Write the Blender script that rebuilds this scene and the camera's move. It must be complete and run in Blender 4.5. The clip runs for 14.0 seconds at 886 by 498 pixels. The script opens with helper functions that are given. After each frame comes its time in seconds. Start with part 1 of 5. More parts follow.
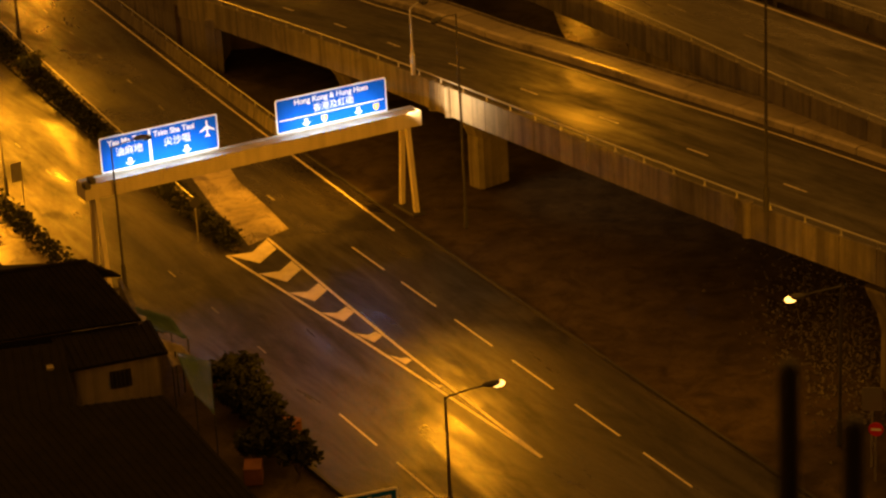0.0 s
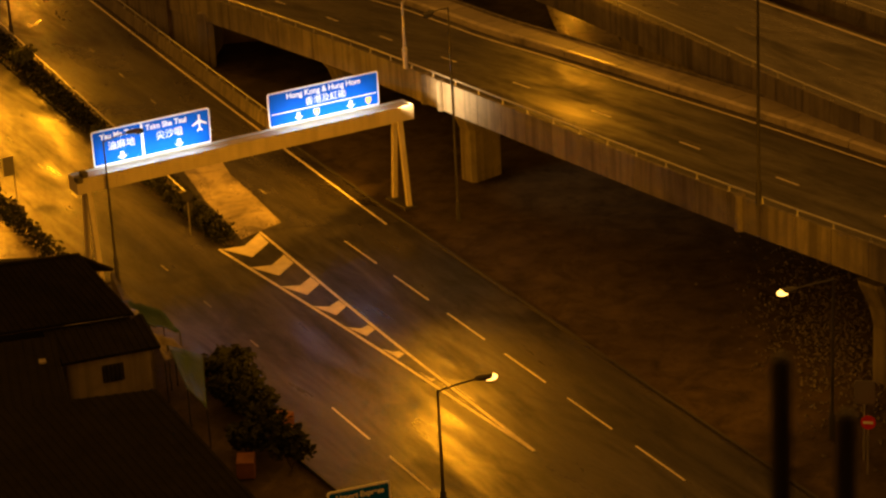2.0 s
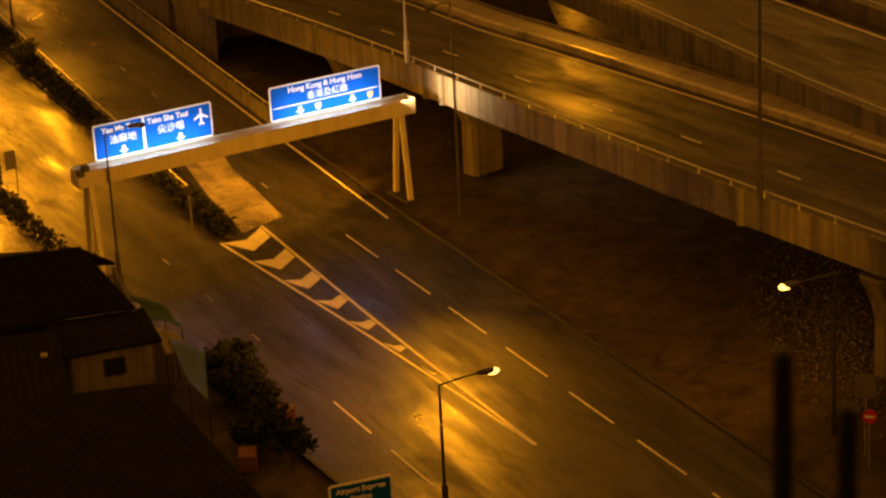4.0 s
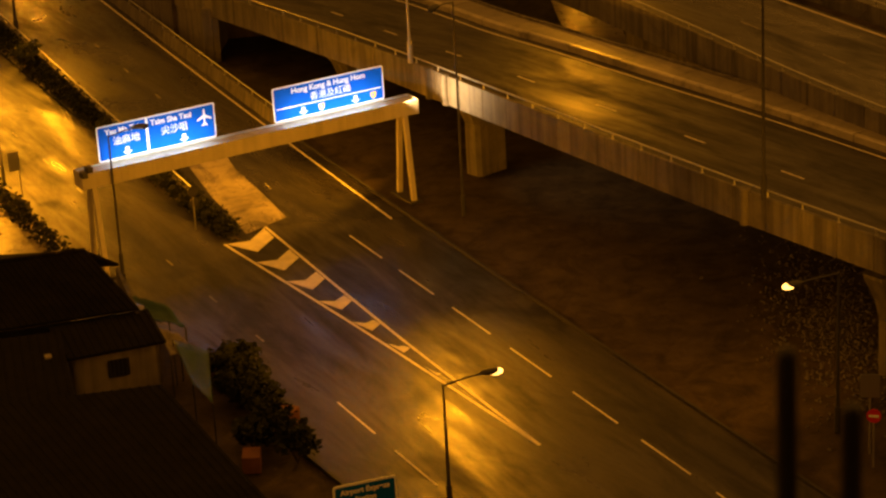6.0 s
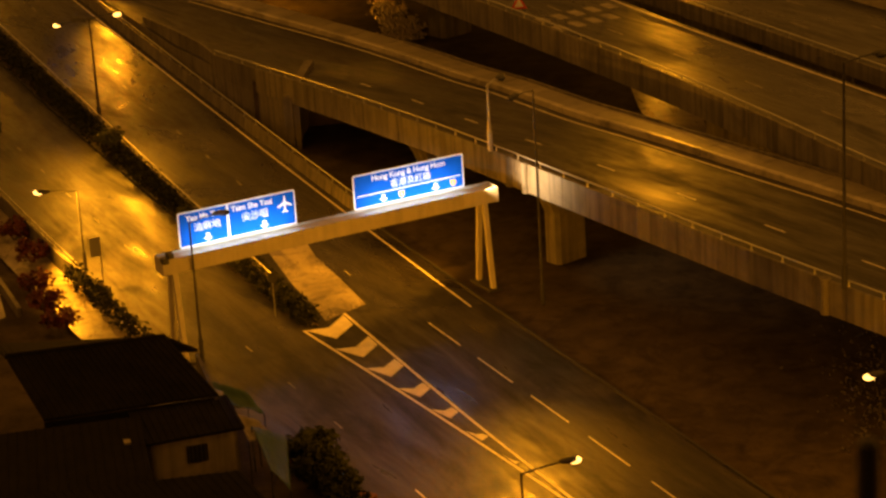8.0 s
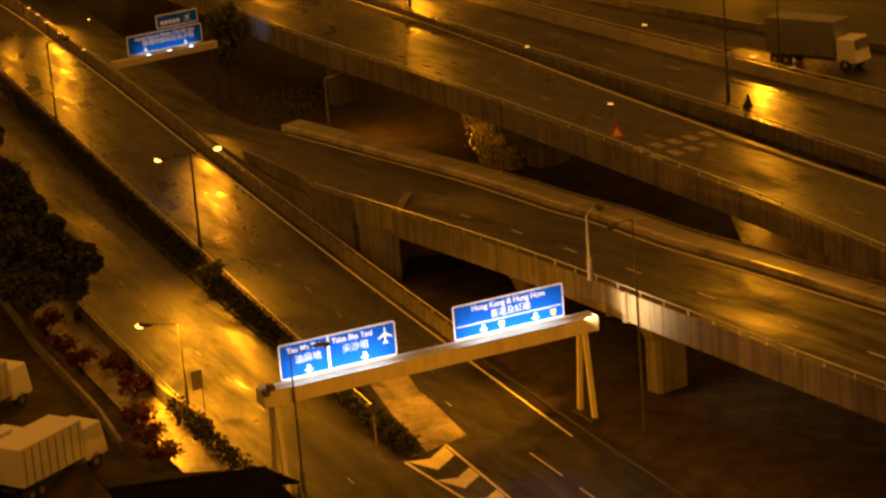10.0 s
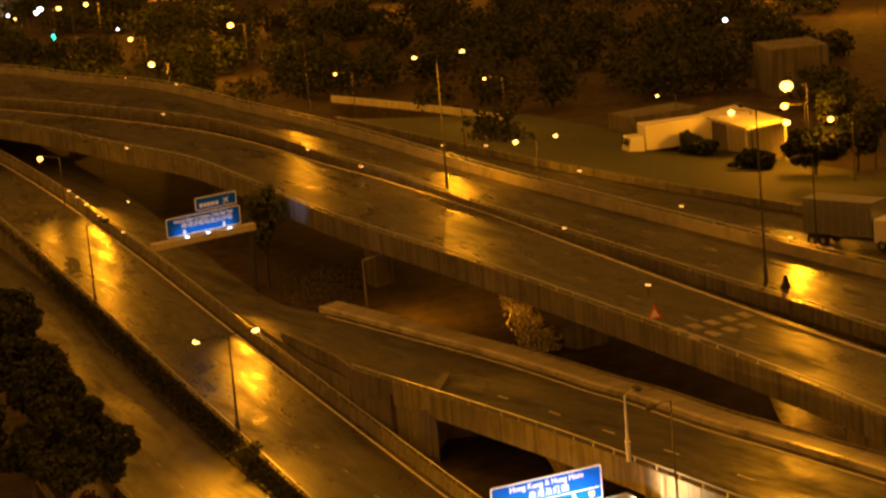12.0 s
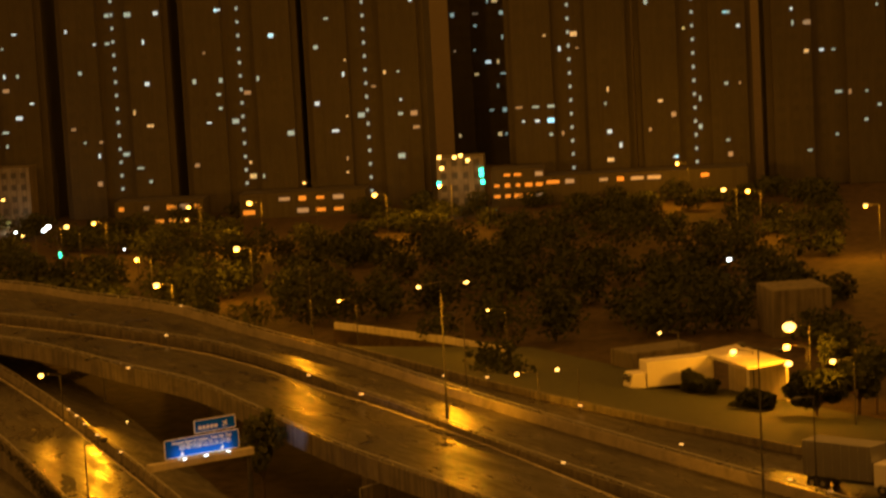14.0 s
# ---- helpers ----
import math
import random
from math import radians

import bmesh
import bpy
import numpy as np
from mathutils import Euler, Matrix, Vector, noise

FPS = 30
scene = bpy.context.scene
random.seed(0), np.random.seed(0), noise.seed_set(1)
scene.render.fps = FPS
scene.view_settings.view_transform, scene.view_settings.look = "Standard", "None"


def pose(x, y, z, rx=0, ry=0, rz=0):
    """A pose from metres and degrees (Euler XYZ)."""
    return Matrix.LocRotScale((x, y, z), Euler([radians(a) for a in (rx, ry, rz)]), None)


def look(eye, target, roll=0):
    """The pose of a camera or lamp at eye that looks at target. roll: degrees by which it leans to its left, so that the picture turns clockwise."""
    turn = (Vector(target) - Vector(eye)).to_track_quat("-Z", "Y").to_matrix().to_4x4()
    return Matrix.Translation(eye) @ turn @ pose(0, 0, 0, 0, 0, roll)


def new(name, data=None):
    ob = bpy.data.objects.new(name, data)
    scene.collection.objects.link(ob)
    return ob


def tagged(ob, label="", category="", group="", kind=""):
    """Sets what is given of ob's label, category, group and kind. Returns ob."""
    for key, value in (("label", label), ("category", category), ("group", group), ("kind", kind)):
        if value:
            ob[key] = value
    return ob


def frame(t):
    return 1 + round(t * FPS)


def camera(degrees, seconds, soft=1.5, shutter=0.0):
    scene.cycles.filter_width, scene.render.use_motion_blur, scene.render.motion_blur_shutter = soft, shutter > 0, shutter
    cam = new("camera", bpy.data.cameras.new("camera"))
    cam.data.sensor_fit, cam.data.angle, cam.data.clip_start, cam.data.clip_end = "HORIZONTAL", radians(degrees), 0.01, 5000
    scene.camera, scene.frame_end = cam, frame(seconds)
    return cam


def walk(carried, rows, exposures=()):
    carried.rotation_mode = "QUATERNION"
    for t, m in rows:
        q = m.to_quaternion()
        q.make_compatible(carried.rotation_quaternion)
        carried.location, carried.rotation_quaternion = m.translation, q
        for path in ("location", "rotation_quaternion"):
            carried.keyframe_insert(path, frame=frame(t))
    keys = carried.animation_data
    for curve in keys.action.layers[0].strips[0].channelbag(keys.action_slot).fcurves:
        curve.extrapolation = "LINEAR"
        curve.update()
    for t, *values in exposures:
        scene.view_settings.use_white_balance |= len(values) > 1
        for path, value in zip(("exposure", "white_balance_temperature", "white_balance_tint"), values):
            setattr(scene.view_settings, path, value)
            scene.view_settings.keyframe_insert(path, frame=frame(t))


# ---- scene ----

EYE_HEIGHT = 48.81
ROWS = [
    (0.0, 68.577, 2.892, -1.134),
    (0.5, 68.529, 2.905, -1.123),
    (1.0, 68.448, 2.851, -1.19),
    (1.5, 68.449, 2.878, -1.259),
    (2.0, 68.421, 2.871, -1.314),
    (2.5, 68.413, 2.925, -1.335),
    (3.0, 68.359, 2.89, -1.29),
    (5.5, 68.265, 2.852, -1.27),
    (6.0, 68.296, 3.034, -1.249),
    (6.5, 68.37, 2.865, -1.173),
    (7.0, 68.533, 2.946, -1.103),
    (7.5, 69.467, 3.122, -0.293),
    (8.0, 70.418, 3.35, 0.585),
    (8.2, 70.747, 3.43, 0.842),
    (10.3, 74.148, 4.481, 2.978),
    (10.5, 74.574, 4.324, 3.242),
    (11.0, 75.608, 4.203, 3.6),
    (11.5, 76.652, 4.766, 3.165),
    (12.0, 77.802, 4.882, 3.433),
    (12.5, 79.048, 4.441, 3.652),
    (13.0, 80.62, 3.523, 3.847),
    (13.5, 81.861, 3.724, 3.963),
    (14.0, 83.124, 3.073, 3.778),
]
# ---- camera and its walk (seconds, then the turn in degrees; the camera stands at a high window) ----
cam = camera(20.206, 14.0, soft=2.4, shutter=0.5)
cam.data.dof.use_dof = True
cam.data.dof.focus_distance = 170.0
cam.data.dof.aperture_fstop = 8.0
walk(cam, [(t, pose(0, 0, EYE_HEIGHT, rx, ry, rz)) for t, rx, ry, rz in ROWS], [(0.0, 0.0), (7.5, 0.0), (10.5, 0.12), (12.5, 0.6), (14.0, 0.48)])

# ---- night sky ----
world = bpy.data.worlds.new("night_sky")
scene.world = world
world.use_nodes = True
wn = world.node_tree.nodes["Background"]
wn.inputs["Color"].default_value = (1.0, 0.37, 0.035, 1)
wn.inputs["Strength"].default_value = 0.5

W1 = 15000.0
SIGN_WATTS = 165.0
SODIUM = (1.0, 0.345, 0.008)
COOL = (0.80, 0.92, 1.0)


def lamp(kind, where, watts, colour=SODIUM, aim=None, size=0.25, cone=150, blend=1.0):
    data = bpy.data.lights.new("lamp_light", kind)
    data.energy, data.color = watts, colour
    if kind == "AREA":
        data.shape, data.size, data.size_y = "RECTANGLE", size[0], size[1]
    else:
        data.shadow_soft_size = size
    if kind == "SPOT":
        data.spot_size, data.spot_blend = radians(cone), blend
    ob = new("lamp_light", data)
    ob.matrix_world = look(where, aim or (where[0], where[1] + 0.01, where[2] - 5))
    return ob


# ---- materials ----
def material(name, colour, rough=0.7, metal=0.0, vary=0.25, scale=1.0, bump=0.2, wet=0.0, streak=0.0, stain=0.0, spec=0.5, colour2=None, random=0.0, coat=0.0):
    """Two scales of noise on the colour, fine relief, and wet patches that lower the roughness."""
    m = bpy.data.materials.new(name)
    m.use_nodes = True
    nt = m.node_tree
    b = nt.nodes["Principled BSDF"]
    geo = nt.nodes.new("ShaderNodeNewGeometry")
    big, fine = nt.nodes.new("ShaderNodeTexNoise"), nt.nodes.new("ShaderNodeTexNoise")
    big.inputs["Scale"].default_value, big.inputs["Detail"].default_value = 0.35 * scale, 6
    big.inputs["Roughness"].default_value = 0.62
    fine.inputs["Scale"].default_value, fine.inputs["Detail"].default_value = 7.0 * scale, 4
    nt.links.new(geo.outputs["Position"], big.inputs["Vector"])
    nt.links.new(geo.outputs["Position"], fine.inputs["Vector"])
    ramp = nt.nodes.new("ShaderNodeMix")
    ramp.data_type = "RGBA"
    c2 = colour2 or tuple(c * (1 - vary) for c in colour)
    ramp.inputs[6].default_value, ramp.inputs[7].default_value = (*c2, 1), (*[min(1, c * (1 + vary * 0.6)) for c in colour], 1)
    add = nt.nodes.new("ShaderNodeMath")
    add.operation = "MULTIPLY_ADD"
    add.inputs[1].default_value = 0.35
    nt.links.new(fine.outputs["Fac"], add.inputs[0])
    con = nt.nodes.new("ShaderNodeMapRange")
    con.inputs[1].default_value, con.inputs[2].default_value = 0.3, 0.7
    con.inputs[3].default_value, con.inputs[4].default_value = 0.0, 0.72
    nt.links.new(big.outputs["Fac"], con.inputs[0])
    nt.links.new(con.outputs[0], add.inputs[2])
    nt.links.new(add.outputs[0], ramp.inputs[0])
    out = ramp.outputs[2]
    if streak:
        mp = nt.nodes.new("ShaderNodeMapping")
        mp.inputs["Scale"].default_value = (2.2, 2.2, 0.12)
        st = nt.nodes.new("ShaderNodeTexNoise")
        st.inputs["Scale"].default_value, st.inputs["Detail"].default_value = 1.0, 5
        nt.links.new(geo.outputs["Position"], mp.inputs["Vector"])
        nt.links.new(mp.outputs[0], st.inputs["Vector"])
        r2 = nt.nodes.new("ShaderNodeMapRange")
        r2.inputs[1].default_value, r2.inputs[2].default_value = 0.42, 0.68
        r2.inputs[3].default_value, r2.inputs[4].default_value = 1.0, 1.0 - streak
        nt.links.new(st.outputs["Fac"], r2.inputs[0])
        mul = nt.nodes.new("ShaderNodeMix")
        mul.data_type, mul.blend_type = "RGBA", "MULTIPLY"
        mul.inputs[0].default_value = 1.0
        nt.links.new(out, mul.inputs[6])
        nt.links.new(r2.outputs[0], mul.inputs[7])
        out = mul.outputs[2]
    if stain:
        sn = nt.nodes.new("ShaderNodeTexNoise")
        sn.inputs["Scale"].default_value, sn.inputs["Detail"].default_value = 0.42, 7
        sn.inputs["Roughness"].default_value, sn.inputs["Distortion"].default_value = 0.68, 1.2
        nt.links.new(geo.outputs["Position"], sn.inputs["Vector"])
        r5 = nt.nodes.new("ShaderNodeMapRange")
        r5.inputs[1].default_value, r5.inputs[2].default_value = 0.48, 0.70
        r5.inputs[3].default_value, r5.inputs[4].default_value = 1.0, 1.0 - stain
        nt.links.new(sn.outputs["Fac"], r5.inputs[0])
        mu2 = nt.nodes.new("ShaderNodeMix")
        mu2.data_type, mu2.blend_type = "RGBA", "MULTIPLY"
        mu2.inputs[0].default_value = 1.0
        nt.links.new(out, mu2.inputs[6])
        nt.links.new(r5.outputs[0], mu2.inputs[7])
        out = mu2.outputs[2]
    if random:
        info = nt.nodes.new("ShaderNodeObjectInfo")
        hs = nt.nodes.new("ShaderNodeHueSaturation")
        r3 = nt.nodes.new("ShaderNodeMapRange")
        r3.inputs[3].default_value, r3.inputs[4].default_value = 1 - random, 1 + random
        nt.links.new(info.outputs["Random"], r3.inputs[0])
        nt.links.new(r3.outputs[0], hs.inputs["Value"])
        nt.links.new(out, hs.inputs["Color"])
        out = hs.outputs[0]
    nt.links.new(out, b.inputs["Base Color"])
    b.inputs["Metallic"].default_value = metal
    b.inputs["Specular IOR Level"].default_value = spec
    if wet:
        pud = nt.nodes.new("ShaderNodeTexNoise")
        pud.inputs["Scale"].default_value, pud.inputs["Detail"].default_value = 0.34, 7
        pud.inputs["Roughness"].default_value = 0.68
        mp2 = nt.nodes.new("ShaderNodeMapping")
        mp2.inputs["Rotation"].default_value = (0, 0, radians(27))
        mp2.inputs["Scale"].default_value = (2.6, 0.8, 1.0)
        nt.links.new(geo.outputs["Position"], mp2.inputs["Vector"])
        nt.links.new(mp2.outputs[0], pud.inputs["Vector"])
        r4 = nt.nodes.new("ShaderNodeMapRange")
        r4.inputs[1].default_value, r4.inputs[2].default_value = 0.40, 0.62
        r4.inputs[3].default_value, r4.inputs[4].default_value = rough, rough * (1 - wet)
        nt.links.new(pud.outputs["Fac"], r4.inputs[0])
        nt.links.new(r4.outputs[0], b.inputs["Roughness"])
    else:
        b.inputs["Roughness"].default_value = rough
    b.inputs["Coat Weight"].default_value = coat
    b.inputs["Coat Roughness"].default_value = 0.25
    if bump:
        bp = nt.nodes.new("ShaderNodeBump")
        bp.inputs["Strength"].default_value, bp.inputs["Distance"].default_value = bump, 0.03
        nt.links.new(fine.outputs["Fac"], bp.inputs["Height"])
        if wet:
            rip = nt.nodes.new("ShaderNodeTexNoise")
            rip.inputs["Scale"].default_value, rip.inputs["Detail"].default_value = 2.2, 4
            nt.links.new(mp2.outputs[0], rip.inputs["Vector"])
            b2 = nt.nodes.new("ShaderNodeBump")
            b2.inputs["Strength"].default_value, b2.inputs["Distance"].default_value = 0.26, 0.06
            nt.links.new(rip.outputs["Fac"], b2.inputs["Height"])
            nt.links.new(b2.outputs[0], bp.inputs["Normal"])
        nt.links.new(bp.outputs[0], b.inputs["Normal"])
    return m


def asphalt(name, colour=(0.046, 0.041, 0.036), rough=0.42, gloss=0.26, heading=26.0, ripple=0.12, patch=0.55):
    """Wet asphalt: wheel tracks along the road's heading, dark soaked patches with crisp edges, grain, and a gloss that follows the water."""
    m = bpy.data.materials.new(name)
    m.use_nodes = True
    nt = m.node_tree
    b = nt.nodes["Principled BSDF"]
    b.inputs["Specular IOR Level"].default_value = 0.4
    geo = nt.nodes.new("ShaderNodeNewGeometry")
    turn = nt.nodes.new("ShaderNodeMapping")
    turn.inputs["Rotation"].default_value = (0, 0, radians(-heading))
    nt.links.new(geo.outputs["Position"], turn.inputs["Vector"])

    def noise(scale, detail, stretch=(1, 1, 1), rough_=0.6, distort=0.0):
        mp = nt.nodes.new("ShaderNodeMapping")
        mp.inputs["Scale"].default_value = stretch
        n = nt.nodes.new("ShaderNodeTexNoise")
        n.inputs["Scale"].default_value, n.inputs["Detail"].default_value = scale, detail
        n.inputs["Roughness"].default_value, n.inputs["Distortion"].default_value = rough_, distort
        nt.links.new(turn.outputs[0], mp.inputs["Vector"])
        nt.links.new(mp.outputs[0], n.inputs["Vector"])
        return n.outputs["Fac"]

    def span(fac, lo, hi, a, c):
        r = nt.nodes.new("ShaderNodeMapRange")
        for k, v in enumerate((lo, hi, a, c)):
            r.inputs[k + 1].default_value = v
        nt.links.new(fac, r.inputs[0])
        return r.outputs[0]

    def times(x, y):
        q = nt.nodes.new("ShaderNodeMath")
        q.operation = "MULTIPLY"
        nt.links.new(x, q.inputs[0])
        nt.links.new(y, q.inputs[1])
        return q.outputs[0]

    track = noise(1.0, 6, (0.8, 0.09, 1), 0.66, 0.5)
    cloud = noise(0.16, 7, (1.5, 0.6, 1), 0.66, 0.9)
    grain = noise(11.0, 3)
    value = times(times(span(track, 0.36, 0.64, 0.4, 1.7), span(cloud, 0.50, 0.60, 1.0, 1.0 - patch)), span(grain, 0.25, 0.75, 0.72, 1.28))
    tint = nt.nodes.new("ShaderNodeMix")
    tint.data_type, tint.blend_type = "RGBA", "MULTIPLY"
    tint.inputs[0].default_value = 1.0
    tint.inputs[6].default_value = (*colour, 1)
    nt.links.new(value, tint.inputs[7])
    nt.links.new(tint.outputs[2], b.inputs["Base Color"])
    shine = times(span(track, 0.36, 0.64, 1.25, 0.8), span(noise(0.22, 7, (1.8, 0.6, 1), 0.7, 0.9), 0.40, 0.62, rough * 1.2, gloss))
    nt.links.new(shine, b.inputs["Roughness"])
    fine, wave = nt.nodes.new("ShaderNodeBump"), nt.nodes.new("ShaderNodeBump")
    fine.inputs["Strength"].default_value, fine.inputs["Distance"].default_value = 0.22, 0.02
    wave.inputs["Strength"].default_value, wave.inputs["Distance"].default_value = ripple, 0.06
    nt.links.new(grain, fine.inputs["Height"])
    nt.links.new(noise(3.6, 4, (1.6, 0.7, 1)), wave.inputs["Height"])
    nt.links.new(wave.outputs[0], fine.inputs["Normal"])
    nt.links.new(fine.outputs[0], b.inputs["Normal"])
    return m


def glow(name, colour, strength):
    m = bpy.data.materials.new(name)
    m.use_nodes = True
    b = m.node_tree.nodes["Principled BSDF"]
    b.inputs["Base Color"].default_value = (*colour, 1)
    b.inputs["Emission Color"].default_value = (*colour, 1)
    b.inputs["Emission Strength"].default_value = strength
    return m


ASPHALT = asphalt("wet_asphalt", (0.030, 0.027, 0.024), rough=0.40, gloss=0.24, heading=31)
ASPHALT_LOWER = asphalt("rain_dark_asphalt", (0.036, 0.032, 0.029), rough=0.42, gloss=0.30, heading=26, ripple=0.10, patch=0.75)
ASPHALT_VIADUCT = asphalt("viaduct_asphalt", (0.026, 0.023, 0.020), rough=0.50, gloss=0.36, heading=33, ripple=0.10)
ASPHALT_LIGHT = asphalt("worn_asphalt", (0.030, 0.027, 0.024), rough=0.40, gloss=0.22, heading=27)
# pale paving, brightened further to hold the sheen of lamps on wet ground
PAVING_LAMPLIT = material("pale_wet_lamplit_paving", (0.38, 0.33, 0.26), rough=0.36, vary=0.7, bump=0.4, wet=0.35, stain=0.75)
CONCRETE = material("stained_concrete", (0.17, 0.152, 0.125), rough=0.65, vary=0.45, bump=0.25, streak=0.55, stain=0.35, random=0.10)
# lighter copy of the stained concrete, lamplight put into its colour
CONCRETE_LAMPLIT = material("lamplit_worn_concrete", (0.27, 0.24, 0.19), rough=0.5, vary=0.4, bump=0.25, stain=0.4, random=0.08)
# pale so that the kerb reads as catching lamp gleam
KERB_LAMPLIT = material("lamplit_kerb", (0.50, 0.45, 0.36), rough=0.3, vary=0.4, bump=0.2, stain=0.6)
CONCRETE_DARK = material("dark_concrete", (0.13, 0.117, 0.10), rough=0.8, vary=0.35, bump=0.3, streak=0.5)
STONE = material("wet_stones", (0.07, 0.06, 0.05), rough=0.25, vary=0.5, scale=4, bump=0.2)
PAINT_WHITE = material("road_marking", (0.76, 0.70, 0.57), rough=0.6, vary=0.30, scale=4, bump=0.2)
PAINT_FADED = material("faded_road_marking", (0.34, 0.31, 0.25), rough=0.55, vary=0.5, scale=4, bump=0.2, stain=0.5)
PAINT_WORN = material("worn_road_marking", (0.30, 0.27, 0.22), rough=0.5, vary=0.5, scale=3, bump=0.2, stain=0.6)
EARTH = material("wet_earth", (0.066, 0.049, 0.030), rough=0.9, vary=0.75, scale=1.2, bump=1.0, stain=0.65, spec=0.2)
KERB = material("kerb_stone", (0.030, 0.027, 0.024), rough=0.7, vary=0.4, bump=0.3)
GALV = material("galvanised_steel", (0.42, 0.42, 0.42), rough=0.45, metal=0.8, vary=0.2, scale=3, bump=0.05)
STEEL_CREAM = material("cream_painted_steel", (0.52, 0.48, 0.38), rough=0.45, vary=0.18, scale=2, bump=0.05, streak=0.2)
STEEL_DARK = material("dark_steel", (0.06, 0.06, 0.06), rough=0.5, metal=0.4, vary=0.3, scale=3, bump=0.05)
SIGN_BLUE = material("blue_sign_sheeting", (0.002, 0.095, 0.52), spec=0.1, rough=0.8, vary=0.10, scale=3, bump=0.02)
SIGN_WHITE = material("white_sign_sheeting", (0.85, 0.87, 0.88), rough=0.4, vary=0.05, scale=3, bump=0.02)
SIGN_YELLOW = material("yellow_sign_sheeting", (0.85, 0.50, 0.03), rough=0.4, vary=0.05, scale=3, bump=0.02)
SIGN_BACK = material("sign_back_aluminium", (0.30, 0.30, 0.31), rough=0.4, metal=0.7, vary=0.15, bump=0.03)
HEDGE = material("hedge_leaf", (0.032, 0.036, 0.013), spec=0.1, rough=0.8, vary=0.4, scale=6, bump=0.3)
LEAF_DARK = material("dark_tree_leaf", (0.042, 0.050, 0.018), spec=0.1, rough=0.8, vary=0.5, scale=5, bump=0.2)
LEAF = material("tree_leaf", (0.105, 0.115, 0.036), spec=0.12, rough=0.7, vary=0.6, scale=5, bump=0.2)
LEAF_RED = material("red_shrub_leaf", (0.10, 0.018, 0.010), spec=0.3, rough=0.5, vary=0.6, scale=5, bump=0.2)
BARK = material("bark", (0.10, 0.075, 0.05), rough=0.9, vary=0.4, scale=4, bump=0.6)
ROOFING_AND_SHADE = material("weathered_roof_and_shade", (0.011, 0.010, 0.009), spec=0.06, rough=0.85, vary=0.4, scale=2, bump=0.3, streak=0.3)
WALL_CREAM = material("cream_render", (0.26, 0.23, 0.18), rough=0.85, vary=0.25, scale=2, bump=0.2, streak=0.4)
TARP = material("green_tarpaulin", (0.015, 0.06, 0.04), rough=0.5, vary=0.35, scale=3, bump=0.4)
RUST = material("rusty_sheet", (0.18, 0.07, 0.03), rough=0.75, vary=0.5, scale=4, bump=0.4)
GLASS_DARK = material("dark_window_glass", (0.02, 0.022, 0.025), rough=0.12, vary=0.2, bump=0.0)
TOWER = material("tower_render", (0.058, 0.054, 0.050), rough=0.85, vary=0.2, scale=0.3, bump=0.0, streak=0.2)
VAN_WHITE = material("white_van_paint", (0.70, 0.68, 0.62), rough=0.35, vary=0.08, bump=0.0)
RED_PAINT = material("red_sign_paint", (0.55, 0.02, 0.015), rough=0.4, vary=0.1, bump=0.0)
RUBBER = material("rubber", (0.02, 0.02, 0.02), rough=0.8, vary=0.2, bump=0.1)
GLOW_SODIUM = glow("sodium_glow", (1.0, 0.52, 0.10), 4.2)
GLOW_GLINT = glow("glint_glow", (1.0, 0.50, 0.10), 1.1)
GLOW_WHITE = glow("white_lamp_glow", (0.85, 0.95, 1.0), 5.0)
GLOW_GREEN = glow("green_light_glow", (0.03, 1.0, 0.55), 6.0)
GLOW_COOL = glow("cool_window_glow", (0.42, 0.70, 0.72), 0.26)
GLOW_WARM = glow("warm_window_glow", (0.95, 0.78, 0.36), 0.26)
GLOW_AMBER = glow("amber_hall_glow", (1.0, 0.40, 0.04), 0.34)
GLOW_STAIR = glow("stair_glow", (0.42, 0.68, 0.75), 0.24)
GLOW_DIM = glow("dim_window_glow", (0.62, 0.60, 0.48), 0.09)
GLOW_COOL2 = glow("bright_window_glow", (0.60, 0.85, 0.95), 0.5)
GRASS = material("dark_grass", (0.034, 0.039, 0.013), rough=0.8, vary=0.5, scale=3, bump=0.6)
WALL_PALE = material("pale_wall", (0.55, 0.52, 0.44), rough=0.8, vary=0.2, scale=2, bump=0.1, streak=0.25)
RED_SIGN = material("red_reflective_sheet", (0.65, 0.06, 0.02), rough=0.35, vary=0.1, bump=0.0)
TOWER_GLASS = material("tower_window_glass", (0.038, 0.036, 0.033), rough=0.6, vary=0.2, bump=0.0)


# ---- mesh helpers ----
def bm_object(name, bm, mat, parent=None, label="", smooth=False):
    me = bpy.data.meshes.new(name)
    bm.normal_update()
    bm.to_mesh(me)
    bm.free()
    me.materials.append(mat)
    if smooth:
        for p in me.polygons:
            p.use_smooth = True
    ob = new(name, me)
    if parent is not None:
        ob.parent = parent
    if label:
        ob["label"] = label
    return ob


def part(name, bm, mat, parent, label="", smooth=False):
    return bm_object(name, bm, mat, parent, label, smooth)


def thing(name, where=(0, 0, 0), turn=0.0):
    ob = new(name)
    ob.matrix_world = pose(*where, 0, 0, turn)
    return ob


